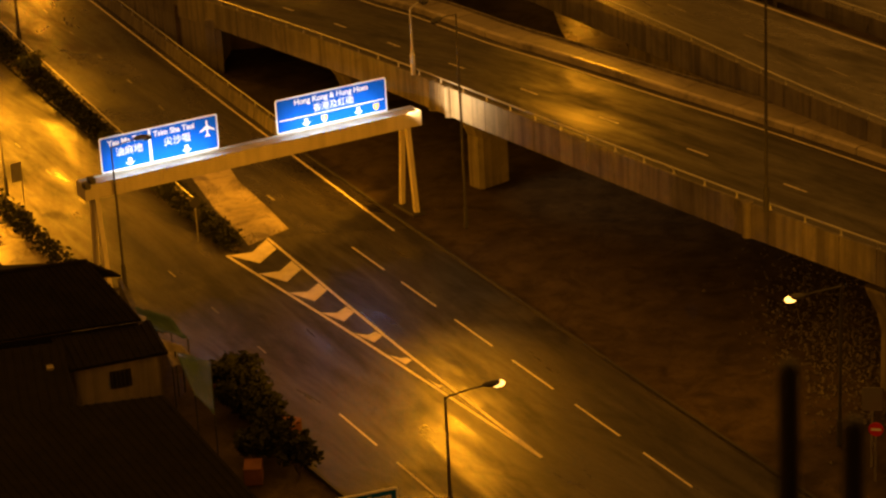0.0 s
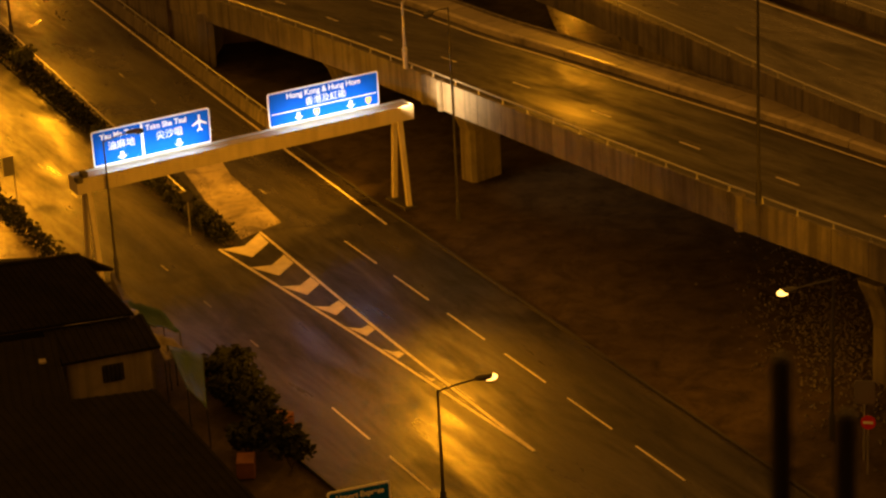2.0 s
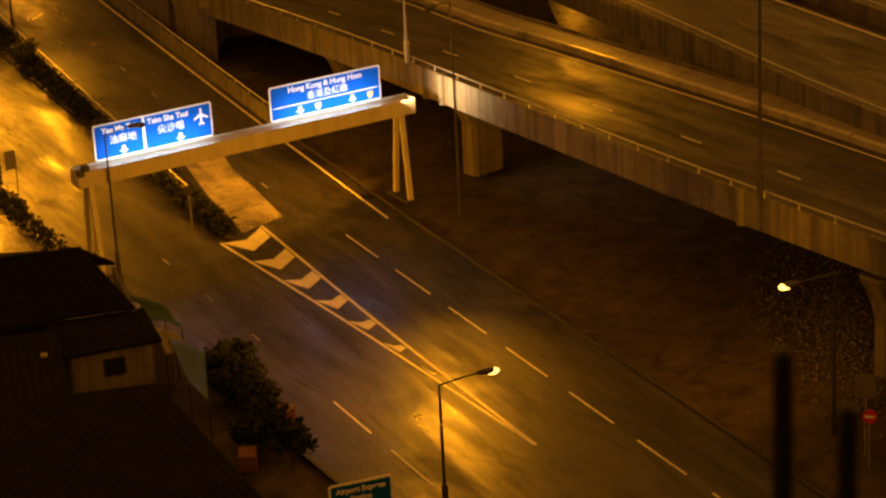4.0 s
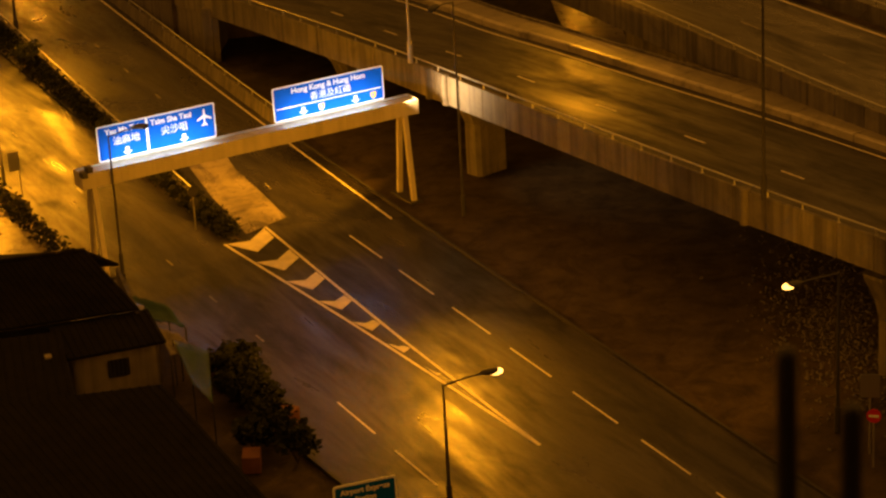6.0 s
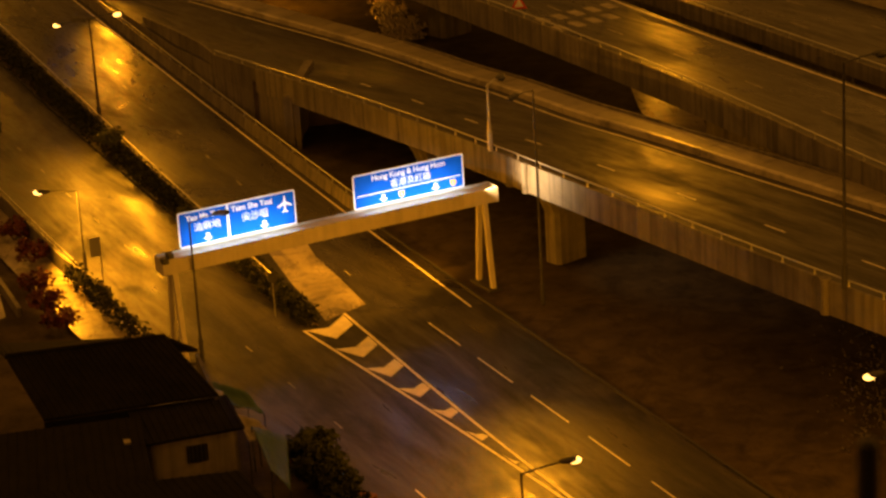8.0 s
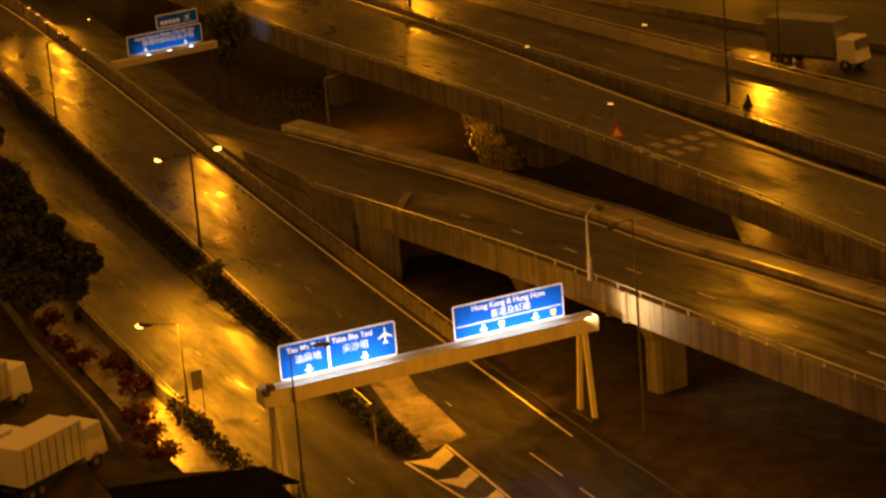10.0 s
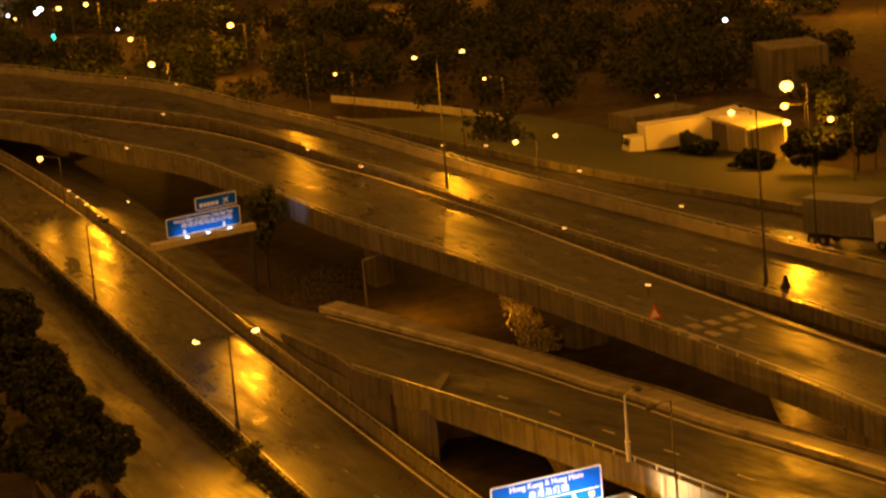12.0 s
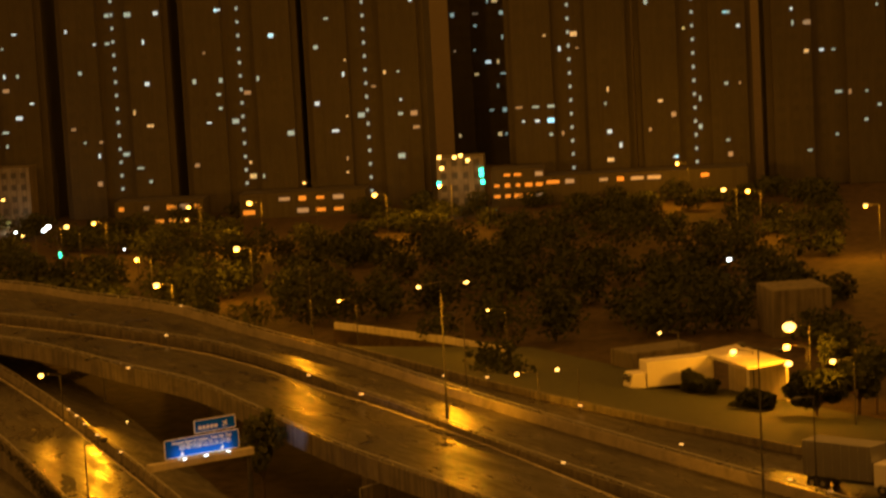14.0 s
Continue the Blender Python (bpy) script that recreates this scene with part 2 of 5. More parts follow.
def spline(pts, step=2.0):
    """Points along a smooth curve through the control points."""
    p = np.array(pts, float)
    p = np.vstack([2 * p[0] - p[1], p, 2 * p[-1] - p[-2]])
    out = []
    for i in range(1, len(p) - 2):
        n = max(2, int(np.linalg.norm(p[i + 1] - p[i]) / step))
        for k in range(n):
            u = k / n
            a, b, c, d = p[i - 1], p[i], p[i + 1], p[i + 2]
            out.append(0.5 * (2 * b + (c - a) * u + (2 * a - 5 * b + 4 * c - d) * u * u + (3 * b - a - 3 * c + d) * u ** 3))
    out.append(p[-2])
    return np.array(out)


def even(line, step):
    """The line cut again at even steps along its length."""
    seg = np.r_[0, np.cumsum(np.linalg.norm(np.diff(line, axis=0), axis=1))]
    n = max(1, int(round(seg[-1] / step)))
    s = np.linspace(0, seg[-1], n + 1)
    return np.array([[np.interp(v, seg, line[:, k]) for k in range(line.shape[1])] for v in s])


def between(line, y0, y1):
    return line[(line[:, 1] >= y0) & (line[:, 1] <= y1)]


def pair(left, right, n=60):
    """Both edges cut into as many steps."""
    res = []
    for e in (left, right):
        seg = np.r_[0, np.cumsum(np.linalg.norm(np.diff(e, axis=0), axis=1))]
        s = np.linspace(0, seg[-1], n)
        res.append(np.array([[np.interp(v, seg, e[:, k]) for k in range(3)] for v in s]))
    return res


def sheet(left, right, dz=0.0, across=1, n=60):
    bm = bmesh.new()
    l, r = pair(left, right, n)
    rows = []
    for a, b in zip(l, r):
        rows.append([bm.verts.new((*(a + (b - a) * k / across)[:2], (a + (b - a) * k / across)[2] + dz)) for k in range(across + 1)])
    for p, q in zip(rows, rows[1:]):
        for k in range(across):
            bm.faces.new((p[k], p[k + 1], q[k + 1], q[k]))
    bmesh.ops.recalc_face_normals(bm, faces=bm.faces)
    if sum(f.normal.z for f in bm.faces) < 0:
        bmesh.ops.reverse_faces(bm, faces=bm.faces)
    return bm


def normals(line):
    t = np.gradient(line[:, :2], axis=0)
    t /= np.linalg.norm(t, axis=1)[:, None] + 1e-9
    return np.c_[t[:, 1], -t[:, 0]]


def sweep(line, profile, bm=None, closed=True):
    """A profile of (sideways, up) carried along the line; sideways is to the right of its course."""
    bm = bm or bmesh.new()
    nrm = normals(line)
    rows = []
    for p, n in zip(line, nrm):
        rows.append([bm.verts.new((p[0] + n[0] * s, p[1] + n[1] * s, p[2] + u)) for s, u in profile])
    k = len(profile)
    for a, b in zip(rows, rows[1:]):
        for i in range(k if closed else k - 1):
            bm.faces.new((a[i], a[(i + 1) % k], b[(i + 1) % k], b[i]))
    if closed:
        bm.faces.new(rows[0][::-1])
        bm.faces.new(rows[-1])
    bmesh.ops.recalc_face_normals(bm, faces=bm.faces)
    return bm


def box(bm, size, centre=(0, 0, 0), turn=None, bevel=0.0):
    m = Matrix.Translation(centre) @ (turn or Matrix.Identity(4)) @ Matrix.Diagonal((*size, 1))
    made = bmesh.ops.create_cube(bm, size=1.0, matrix=m)["verts"]
    if bevel:
        edges = {e for v in made for e in v.link_edges}
        bmesh.ops.bevel(bm, geom=list(edges), offset=bevel, segments=2, affect="EDGES", profile=0.5)
    return bm


def boxed(size, centre=(0, 0, 0), turn=None, bevel=0.0):
    return box(bmesh.new(), size, centre, turn, bevel)


def tube(bm, a, b, r0, r1=None, sides=10):
    """A round bar from a to b, tapered."""
    a, b = Vector(a), Vector(b)
    q = (b - a).to_track_quat("Z", "Y").to_matrix().to_4x4()
    m = Matrix.Translation((a + b) / 2) @ q
    bmesh.ops.create_cone(bm, cap_ends=True, segments=sides, radius1=r0, radius2=r0 if r1 is None else r1, depth=(b - a).length, matrix=m)
    return bm


def poly(bm, pts, z=0.0):
    vs = [bm.verts.new((*p, z) if len(p) == 2 else p) for p in pts]
    return bm.faces.new(vs)

# ---- plan: edges of the roads, x, y, z ----
RAMP_L = [(-12.16, 128, 0.0), (-17.38, 140, 0.08), (-22.61, 152, 0.17), (-28.31, 165, 0.33), (-34.95, 180, 0.57), (-43.96, 200, 1.07), (-55.59, 225, 2.0), (-70.29, 255, 3.08), (-88.76, 290, 4.18)]
RAMP_R = [(-1.94, 128, 0.0), (-7.41, 140, 0.08), (-12.82, 152, 0.17), (-18.65, 165, 0.33), (-25.37, 180, 0.57), (-34.41, 200, 1.07), (-46.01, 225, 2.0), (-60.68, 255, 3.08), (-79.34, 290, 4.18)]
FRONT_R = [(-10.54, 126, 0), (-17.39, 140, 0), (-26.8, 160, 0), (-35.78, 180, 0), (-44.33, 200, 0), (-56.36, 230, 0), (-70.89, 270, 0)]
FRONT_L = [(9.43, 70, 0), (1.12, 85, 0), (-6.94, 100, 0), (-14.74, 115, 0), (-22.29, 130, 0), (-29.57, 145, 0), (-38.9, 165, 0), (-49.91, 190, 0), (-66.04, 230, 0), (-80.36, 270, 0)]
KERB_R = [(26.5, 70, 0), (19.06, 85, 0), (11.71, 100, 0), (4.45, 115, 0), (-2.72, 130, 0), (-8.85, 143, 0)]
VIA_L = [(31.75, 85, 6.9), (24.38, 95, 6.8), (14.18, 110, 6.47), (4.84, 125, 6.1), (-3.89, 140, 5.5), (-12.26, 155, 4.33), (-20.61, 170, 2.97), (-29.27, 185, 2.04)]
VIA_R = [(42.0, 86, 6.9), (30.3, 104, 6.6), (23.0, 115.4, 6.36), (17.8, 123.6, 6.15), (12.95, 131.1, 5.87), (7.1, 140.2, 5.53), (4.2, 145.1, 5.17), (-0.5, 155.2, 4.32), (-2.8, 159.3, 3.95), (-9.7, 173.7, 2.65), (-17.7, 185.8, 2.03), (-26.0, 196.4, 1.92)]
F_R = [(-27.1, 195, 1.9), (-33.5, 208, 1.9), (-41.0, 225, 2.37), (-54.5, 255, 3.25), (-73.0, 290, 4.3)]
MID_L = [(39.55, 85, 7), (29.6, 105, 7), (20.39, 121.83, 7), (14.0, 135.4, 7), (7.52, 148.45, 7), (-1.2, 164.4, 7), (-12.6, 184.5, 7), (-24.9, 205, 7), (-35.2, 225, 7), (-42.7, 238.9, 7), (-51.6, 250.2, 7), (-71, 274, 7), (-112, 310, 7)]
MID_R = [(52.5, 85, 7), (41.5, 105, 7), (30.6, 125, 7), (21.06, 142.44, 7), (12.52, 158, 7), (7.56, 167.67, 7), (1.98, 178.6, 7), (-11.05, 205, 7), (-22.0, 225, 7), (-29.05, 236.4, 7), (-39.3, 254, 7), (-50.8, 268.6, 7), (-75.4, 291.5, 7), (-117, 322, 7)]
FAR_L = [(54.2, 85, 7), (43.3, 105, 7), (32.6, 125, 7), (21.7, 145.5, 7), (12.9, 162, 7), (9.5, 168.2, 7), (3.2, 179.1, 7), (-11.2, 205, 7), (-21.5, 225, 7), (-28.0, 236.2, 7), (-37.8, 254.7, 7), (-49.3, 270.6, 7), (-73.8, 293.4, 7), (-115, 324.3, 7)]
FAR_R = [(58.9, 105, 7), (46.8, 125, 7), (34.8, 145, 7), (25.6, 160.2, 7), (18.4, 172.1, 7), (8.3, 188.4, 7), (-2.45, 206, 7), (-13.93, 225.5, 7), (-28.4, 252, 7), (-41.5, 273, 7), (-55.2, 295.5, 7), (-68.7, 309.3, 7), (-84, 325, 7), (-128, 352, 7)]
SLIP_R = [(53.46, 165, 4), (36.08, 185, 4), (19.68, 205, 4), (4.26, 225, 4), (-13.62, 250, 4), (-33.06, 280, 4)]


# ---- ground, roads and viaducts ----
def structure(name, bm, mat, label, category, parent=None, smooth=False):
    ob = bm_object(name, bm, mat, parent, smooth=smooth)
    return tagged(ob, label, category, kind="structure")


bm = bmesh.new()
bmesh.ops.create_grid(bm, x_segments=60, y_segments=60, size=2500, matrix=Matrix.Translation((0, 400, -0.06)))
structure("ground", bm, EARTH, "dark wet earth and scrub under the viaducts", "ground")

front_l, front_r = spline(FRONT_L), spline(FRONT_R)
ramp_l, ramp_r = spline(RAMP_L), spline(RAMP_R)
kerb_r = spline(KERB_R)
via_l, via_r = spline(VIA_L), spline(VIA_R)
mid_l, mid_r = spline(MID_L), spline(MID_R)
far_l, far_r = spline(FAR_L), spline(FAR_R)
slip_r = spline(SLIP_R)

right_side = np.vstack([kerb_r, between(ramp_r, 144, 290) * np.array([1, 1, 0])])
structure("road", sheet(front_l, right_side, 0.0, 6, 80), ASPHALT_LOWER, "wet black asphalt carriageways merging at a chevron island", "road")
structure("ramp_road", sheet(ramp_l, ramp_r, 0.012, 4, 80), ASPHALT_LIGHT, "wet asphalt ramp climbing away on an embankment", "road")


def deck(name, left, right, label, depth=1.25, n=60):
    """The concrete body of a viaduct under its road: fascia, haunch and soffit."""
    l, r = pair(left, right, n)
    bm = bmesh.new()
    rows = []
    for a, b in zip(l, r):
        w = (b - a)
        rows.append([bm.verts.new(p) for p in (
            a, a - np.array([0, 0, 0.55]), a + w * 0.17 - np.array([0, 0, depth]), a + w * 0.83 - np.array([0, 0, depth]), b - np.array([0, 0, 0.55]), b)])
    for p, q in zip(rows, rows[1:]):
        for k in range(6):
            bm.faces.new((p[k], p[(k + 1) % 6], q[(k + 1) % 6], q[k]))
    bm.faces.new(rows[0]), bm.faces.new(rows[-1][::-1])
    bmesh.ops.recalc_face_normals(bm, faces=bm.faces)
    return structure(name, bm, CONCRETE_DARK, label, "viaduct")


def parapet(name, line, label, side=1, height=0.85, rail=True, step=2.4, panels=True, thick=0.24, drop=0.5, mat=None):
    """A concrete parapet of separate panels with a steel rail on short posts. side: 1 keeps the body to the right of the line's course."""
    p = even(line, step)
    root = tagged(new(name), label, "parapet", kind="structure")
    s = side
    prof = [(0, -drop), (0, height), (s * thick * 0.75, height), (s * thick, height - 0.35), (s * thick * 1.35, 0.0)]
    if panels:
        nrm = normals(p)
        for i in range(len(p) - 1):
            a, b = p[i], p[i + 1]
            d = (b - a) / np.linalg.norm(b - a)
            seg = np.array([a + d * 0.022, b - d * 0.022])
            wob = -s * random.uniform(0.02, 0.04)
            bm_object("panel", sweep(seg, [(x + wob, u) for x, u in prof]), CONCRETE, root)
        core = [(s * 0.05, -drop), (s * 0.05, height - 0.06), (s * thick * 0.6, height - 0.06), (s * thick, 0.0)]
        bm_object("core", sweep(p, core), CONCRETE_DARK, root)
    else:
        bm_object("wall", sweep(even(line, 4.0), prof), mat or CONCRETE, root)
    if rail:
        up = p + np.array([0, 0, height + 0.30])
        ring = [(s * 0.1 + 0.05 * math.cos(a), 0.05 * math.sin(a)) for a in [k * math.pi / 3 for k in range(6)]]
        bm_object("rail", sweep(up, ring), GALV, root, "weathered steel tube rail")
        post = None
        nrm = normals(p)
        for q, n in zip(p, nrm):
            at = (q[0] + n[0] * s * 0.1, q[1] + n[1] * s * 0.1, q[2] + height)
            if post is None:
                post = bm_object("post", box(boxed((0.07, 0.07, 0.32), (0, 0, 0.15)), (0.16, 0.16, 0.02), (0, 0, 0.01)), GALV, root)
                post.location = at
            else:
                o = new("post", post.data)
                o.parent, o.location = root, at
    return root


def edge_line(name, line, width=0.15, dz=0.018):
    """A painted line along a road."""
    p = even(line, 1.5)
    n = normals(p)
    bm = bmesh.new()
    a = [bm.verts.new((q[0] - m[0] * width / 2, q[1] - m[1] * width / 2, q[2] + dz)) for q, m in zip(p, n)]
    b = [bm.verts.new((q[0] + m[0] * width / 2, q[1] + m[1] * width / 2, q[2] + dz)) for q, m in zip(p, n)]
    for i in range(len(p) - 1):
        bm.faces.new((a[i], b[i], b[i + 1], a[i + 1]))
    return tagged(bm_object(name, bm, PAINT_WHITE), "solid painted line along the wet road", "road marking", kind="structure")


def shifted(line, by):
    n = normals(line)
    return line + np.c_[n * by, np.zeros(len(line))]


def blend(left, right, u, n=120):
    l, r = pair(left, right, n)
    return l + (r - l) * u


def dashes(line, mark, period, start, width=0.12, dz=0.018, label="painted lane mark on the wet road", mat=None):
    seg = np.r_[0, np.cumsum(np.linalg.norm(np.diff(line, axis=0), axis=1))]
    s = start
    while s + mark < seg[-1]:
        a = np.array([np.interp(s, seg, line[:, k]) for k in range(3)])
        b = np.array([np.interp(s + mark, seg, line[:, k]) for k in range(3)])
        d = (b - a)[:2] / np.linalg.norm((b - a)[:2])
        n = np.array([d[1], -d[0]]) * width / 2
        bm = bmesh.new()
        poly(bm, [(*(a[:2] - n), a[2] + dz), (*(a[:2] + n), a[2] + dz), (*(b[:2] + n), b[2] + dz), (*(b[:2] - n), b[2] + dz)])
        tagged(bm_object("lane_mark", bm, mat or PAINT_WHITE), label, "road marking", "lane marks", kind="structure")
        s += period


# ramp: walls of the embankment, barriers and lines
bm = sweep(even(between(ramp_l, 136, 290), 3), [(0, 0.0), (0, -6.2), (0.3, -6.2), (0.3, 0.0)])
structure("ramp_wall", bm, CONCRETE, "stained concrete retaining wall of the ramp", "retaining wall")
bm = sweep(even(between(ramp_r, 136, 290), 3), [(0, 0.0), (0, -6.2), (-0.3, -6.2), (-0.3, 0.0)])
structure("ramp_wall", bm, CONCRETE_DARK, "dark concrete retaining wall of the ramp", "retaining wall")
parapet("ramp_parapet", between(ramp_l, 131, 290), "low concrete barrier with a steel rail along the ramp", side=1, height=0.55, drop=0.1, panels=False)
parapet("ramp_parapet", between(ramp_r, 143, 290), "concrete barrier panels with a steel rail beside the ramp", side=-1, height=0.85, drop=0.4)
edge_line("edge_line", shifted(between(ramp_r, 128, 290), -0.75))
edge_line("edge_line", shifted(between(ramp_l, 140, 290), 0.8))

# viaduct nearest the gantry, with the road that feeds it
via_l2, via_r2 = between(via_l, 85, 166), between(via_r, 85, 166)
deck("viaduct", via_l2, via_r2, "concrete road viaduct on flared piers")
structure("viaduct_road", sheet(via_l2, via_r2, 0.012, 3), ASPHALT_VIADUCT, "wet asphalt on the near viaduct", "road")
feed_l = np.vstack([via_l2[-1:], between(via_l, 167.5, 171), shifted(between(ramp_r, 175, 290), 0.45)])
feed_l[:, 2] = np.interp(feed_l[:, 1], [140, 150, 165, 180, 205, 240, 290], [5.5, 4.8, 3.4, 2.1, 1.8, 2.8, 4.3])
feed_r = np.vstack([via_r2[-1:], between(via_r, 167.5, 195.5), between(spline(F_R), 198, 290)])
structure("feeder_road", sheet(feed_l, feed_r, 0.012, 3), ASPHALT_VIADUCT, "wet asphalt slip road joining the viaduct", "road")
bm = sweep(even(feed_r, 3), [(0, 0.0), (0, -6.2), (-0.3, -6.2), (-0.3, 0.0)])
structure("feeder_wall", bm, CONCRETE_DARK, "dark concrete retaining wall of the slip road", "retaining wall")
# earth colour here stands in for the unlit space below the deck
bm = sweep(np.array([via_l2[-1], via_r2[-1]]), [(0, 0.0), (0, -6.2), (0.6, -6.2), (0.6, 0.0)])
structure("abutment", bm, EARTH, "abutment coloured dark for the shade under the end of the viaduct", "abutment")
bm = sweep(even(between(feed_l, 155, 290), 2.5), [(0, 0.0), (0, -6.2), (0.4, -6.2), (0.4, 0.0)])
structure("feeder_wall", bm, CONCRETE, "concrete retaining wall between ramp and viaduct", "retaining wall")
# the left edge stands on a wall before the abutment and tapers beside the ramp
toe = between(via_l, 158, 167)
bm = sweep(even(toe, 2.5), [(0.06, -0.2), (0.06, -6.2), (0.5, -6.2), (0.5, -0.2)])
structure("feeder_wall", bm, CONCRETE, "stained concrete wall carrying the end of the viaduct", "retaining wall")
bm = sweep(np.array([toe[0], toe[0] + np.array([0.9, 9.0, 0.0])]), [(0, -0.3), (0, -6.2), (-0.6, -6.2), (-0.6, -0.3)])
structure("abutment", bm, CONCRETE, "pale concrete abutment face under the viaduct", "abutment")
tail = np.vstack([between(via_l, 169, 170.6)[-1:], shifted(between(ramp_r, 173, 189), 0.75)])
tail[:, 2] = np.interp(tail[:, 1], [165, 180, 189], [3.35, 2.35, 1.55])
parapet("viaduct_parapet", tail, "concrete parapet that tapers out beside the ramp", side=1, height=0.9, drop=0.62, rail=False)
parapet("viaduct_parapet", between(via_l, 85, 170.6), "stained concrete parapet panels with a steel rail on the viaduct", side=1, height=0.9, drop=0.8)
# round pilasters that cover the joints of the near parapet
for y in (109.6, 131.9, 133.4):
    p = np.array([np.interp(y, via_l[:, 1], via_l[:, k]) for k in range(3)])
    bm = tube(bmesh.new(), (p[0], p[1], p[2] - 0.82), (p[0], p[1], p[2] + 0.93), 0.27, 0.27, 14)
    tube(bm, (p[0], p[1], p[2] + 0.93), (p[0], p[1], p[2] + 1.0), 0.31, 0.28, 14)
    structure("pilaster", bm, CONCRETE, "pale rounded concrete pilaster on the viaduct's parapet", "pilaster")
# raised concrete verge along the far edge: kerb faces paled for lamp gleam, a wide top with open joints, and a railed
# wall behind it
verge = tagged(new("verge"), "raised concrete verge along the viaduct, lamp gleam coloured into its wet kerb", "verge", kind="structure")
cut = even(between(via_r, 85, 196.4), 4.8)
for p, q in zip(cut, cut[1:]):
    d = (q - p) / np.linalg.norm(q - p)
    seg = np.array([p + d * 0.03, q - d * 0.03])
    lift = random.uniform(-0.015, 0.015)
    bm_object("kerb_stone", sweep(seg, [(0, -0.1), (0.03, 0.36 + lift), (0.09, 0.42 + lift), (0.3, 0.43 + lift), (0.3, -0.1)]), KERB_LAMPLIT, verge, "wet kerb stone with lamp gleam in its pale colour")
    # slab tops take the lighter concrete that stands in for lamplight
    bm_object("slab", sweep(seg, [(0.31, -0.7), (0.31, 0.415), (1.9, 0.5), (1.95, -0.7)]), CONCRETE_LAMPLIT, verge)
parapet("viaduct_parapet", shifted(between(via_r, 85, 173), 1.72), "low concrete parapet panels behind the raised verge", side=1, height=0.62, drop=0.7, rail=False)
edge_line("edge_line", shifted(between(via_r, 85, 195), -0.72), 0.13, 0.07)
edge_line("edge_line", shifted(between(via_l, 85, 166), 0.9))

# second and third viaducts
deck("middle_viaduct", mid_l, mid_r, "second concrete viaduct behind the first")
structure("middle_road", sheet(mid_l, mid_r, 0.012, 3), ASPHALT, "wet asphalt on the second viaduct", "road")
parapet("middle_parapet", mid_l, "stained concrete parapet panels with a steel rail on the second viaduct", side=1, height=0.9, drop=0.9)
edge_line("edge_line", shifted(mid_r, -0.35))
edge_line("edge_line", shifted(mid_l, 0.9))
deck("far_viaduct", far_l, far_r, "third concrete viaduct with a wide wet road")
structure("far_road", sheet(far_l, far_r, 0.012, 3), ASPHALT, "wet asphalt on the third viaduct", "road")
parapet("far_parapet", far_l, "low concrete barrier with a steel rail between the viaducts", side=1, height=0.5, panels=False)
# far face coloured lighter to imitate the lamps shining on it
parapet("far_parapet", far_r, "concrete parapet with lamplight in its pale colour on the third viaduct", side=-1, height=0.9, panels=False, mat=CONCRETE_LAMPLIT)
slip_l = shifted(between(far_r, 165, 280), 2.2)
slip_l[:, 2] = 4.0
structure("far_slip_road", sheet(slip_l, slip_r, 0.0, 3), ASPHALT, "wet slip road behind the viaducts", "road")
bm = sweep(even(slip_r, 4), [(0, 0.7), (0, -4.2), (0.3, -4.2), (0.3, 0.7)])
structure("slip_parapet", bm, CONCRETE, "low concrete wall behind the slip road", "wall")
bm = sweep(even(slip_l, 4), [(0, 0.0), (0, -4.2), (0.3, -4.2), (0.3, 0.0)])
structure("slip_wall", bm, CONCRETE_DARK, "dark retaining wall of the slip road", "retaining wall")


bm = sweep(np.array([(14.6, 155.2, 5.6), (18.5, 148.4, 5.6), (24.5, 137.0, 5.6), (33.0, 121.0, 5.6)]), [(0, 0.0), (0, -5.9), (0.5, -5.9), (0.5, 0.0)])
structure("abutment", bm, CONCRETE, "stained concrete wall closing the space under the second viaduct", "abutment")


def pier(x, y, ztop, turn, w=2.6, d=1.3, head=4.4, head_h=1.7, label="flared concrete pier holding up the viaduct"):
    """A shaft with chamfered corners that flares to a wider head."""
    bm = bmesh.new()
    rings = []
    for z, ww, dd in ((-0.3, w, d), (ztop - head_h, w, d), (ztop - head_h * 0.55, w + (head - w) * 0.35, d * 1.05), (ztop - 0.15, head, d * 1.15), (ztop, head, d * 1.15)):
        c = 0.22
        a, b = ww / 2, dd / 2
        rings.append([bm.verts.new((px, py, z)) for px, py in ((a - c, -b), (a, -b + c), (a, b - c), (a - c, b), (-a + c, b), (-a, b - c), (-a, -b + c), (-a + c, -b))])
    for p, q in zip(rings, rings[1:]):
        for k in range(8):
            bm.faces.new((p[k], p[(k + 1) % 8], q[(k + 1) % 8], q[k]))
    bm.faces.new(rings[-1])
    ob = bm_object("pier", bm, CONCRETE)
    ob.matrix_world = pose(x, y, 0, 0, 0, turn)
    return tagged(ob, label, "pier", "viaduct piers", kind="structure")


pier(2.9, 134.9, 4.75, 40, w=2.3)
pier(21.0, 104.5, 5.3, 40, w=2.3, head_h=2.6)
pier(-4.6, 149.0, 3.7, 38)
pier(14.5, 157.0, 5.75, 42, w=3.0, d=2.0)
pier(-4.2, 187.5, 5.75, 40, w=3.0, d=2.0)
pier(-22.5, 213.5, 5.75, 38, w=2.2, d=1.6)
pier(32.0, 128.0, 5.75, 42, w=3.0, d=2.0)
pier(-44.0, 262.0, 5.75, 38)

# kerbs of the lower road
bm = sweep(even(kerb_r, 2), [(0, -0.2), (0, 0.13), (0.14, 0.14), (0.16, -0.2)])
structure("kerb", bm, KERB, "worn stone kerb beside the road", "kerb")
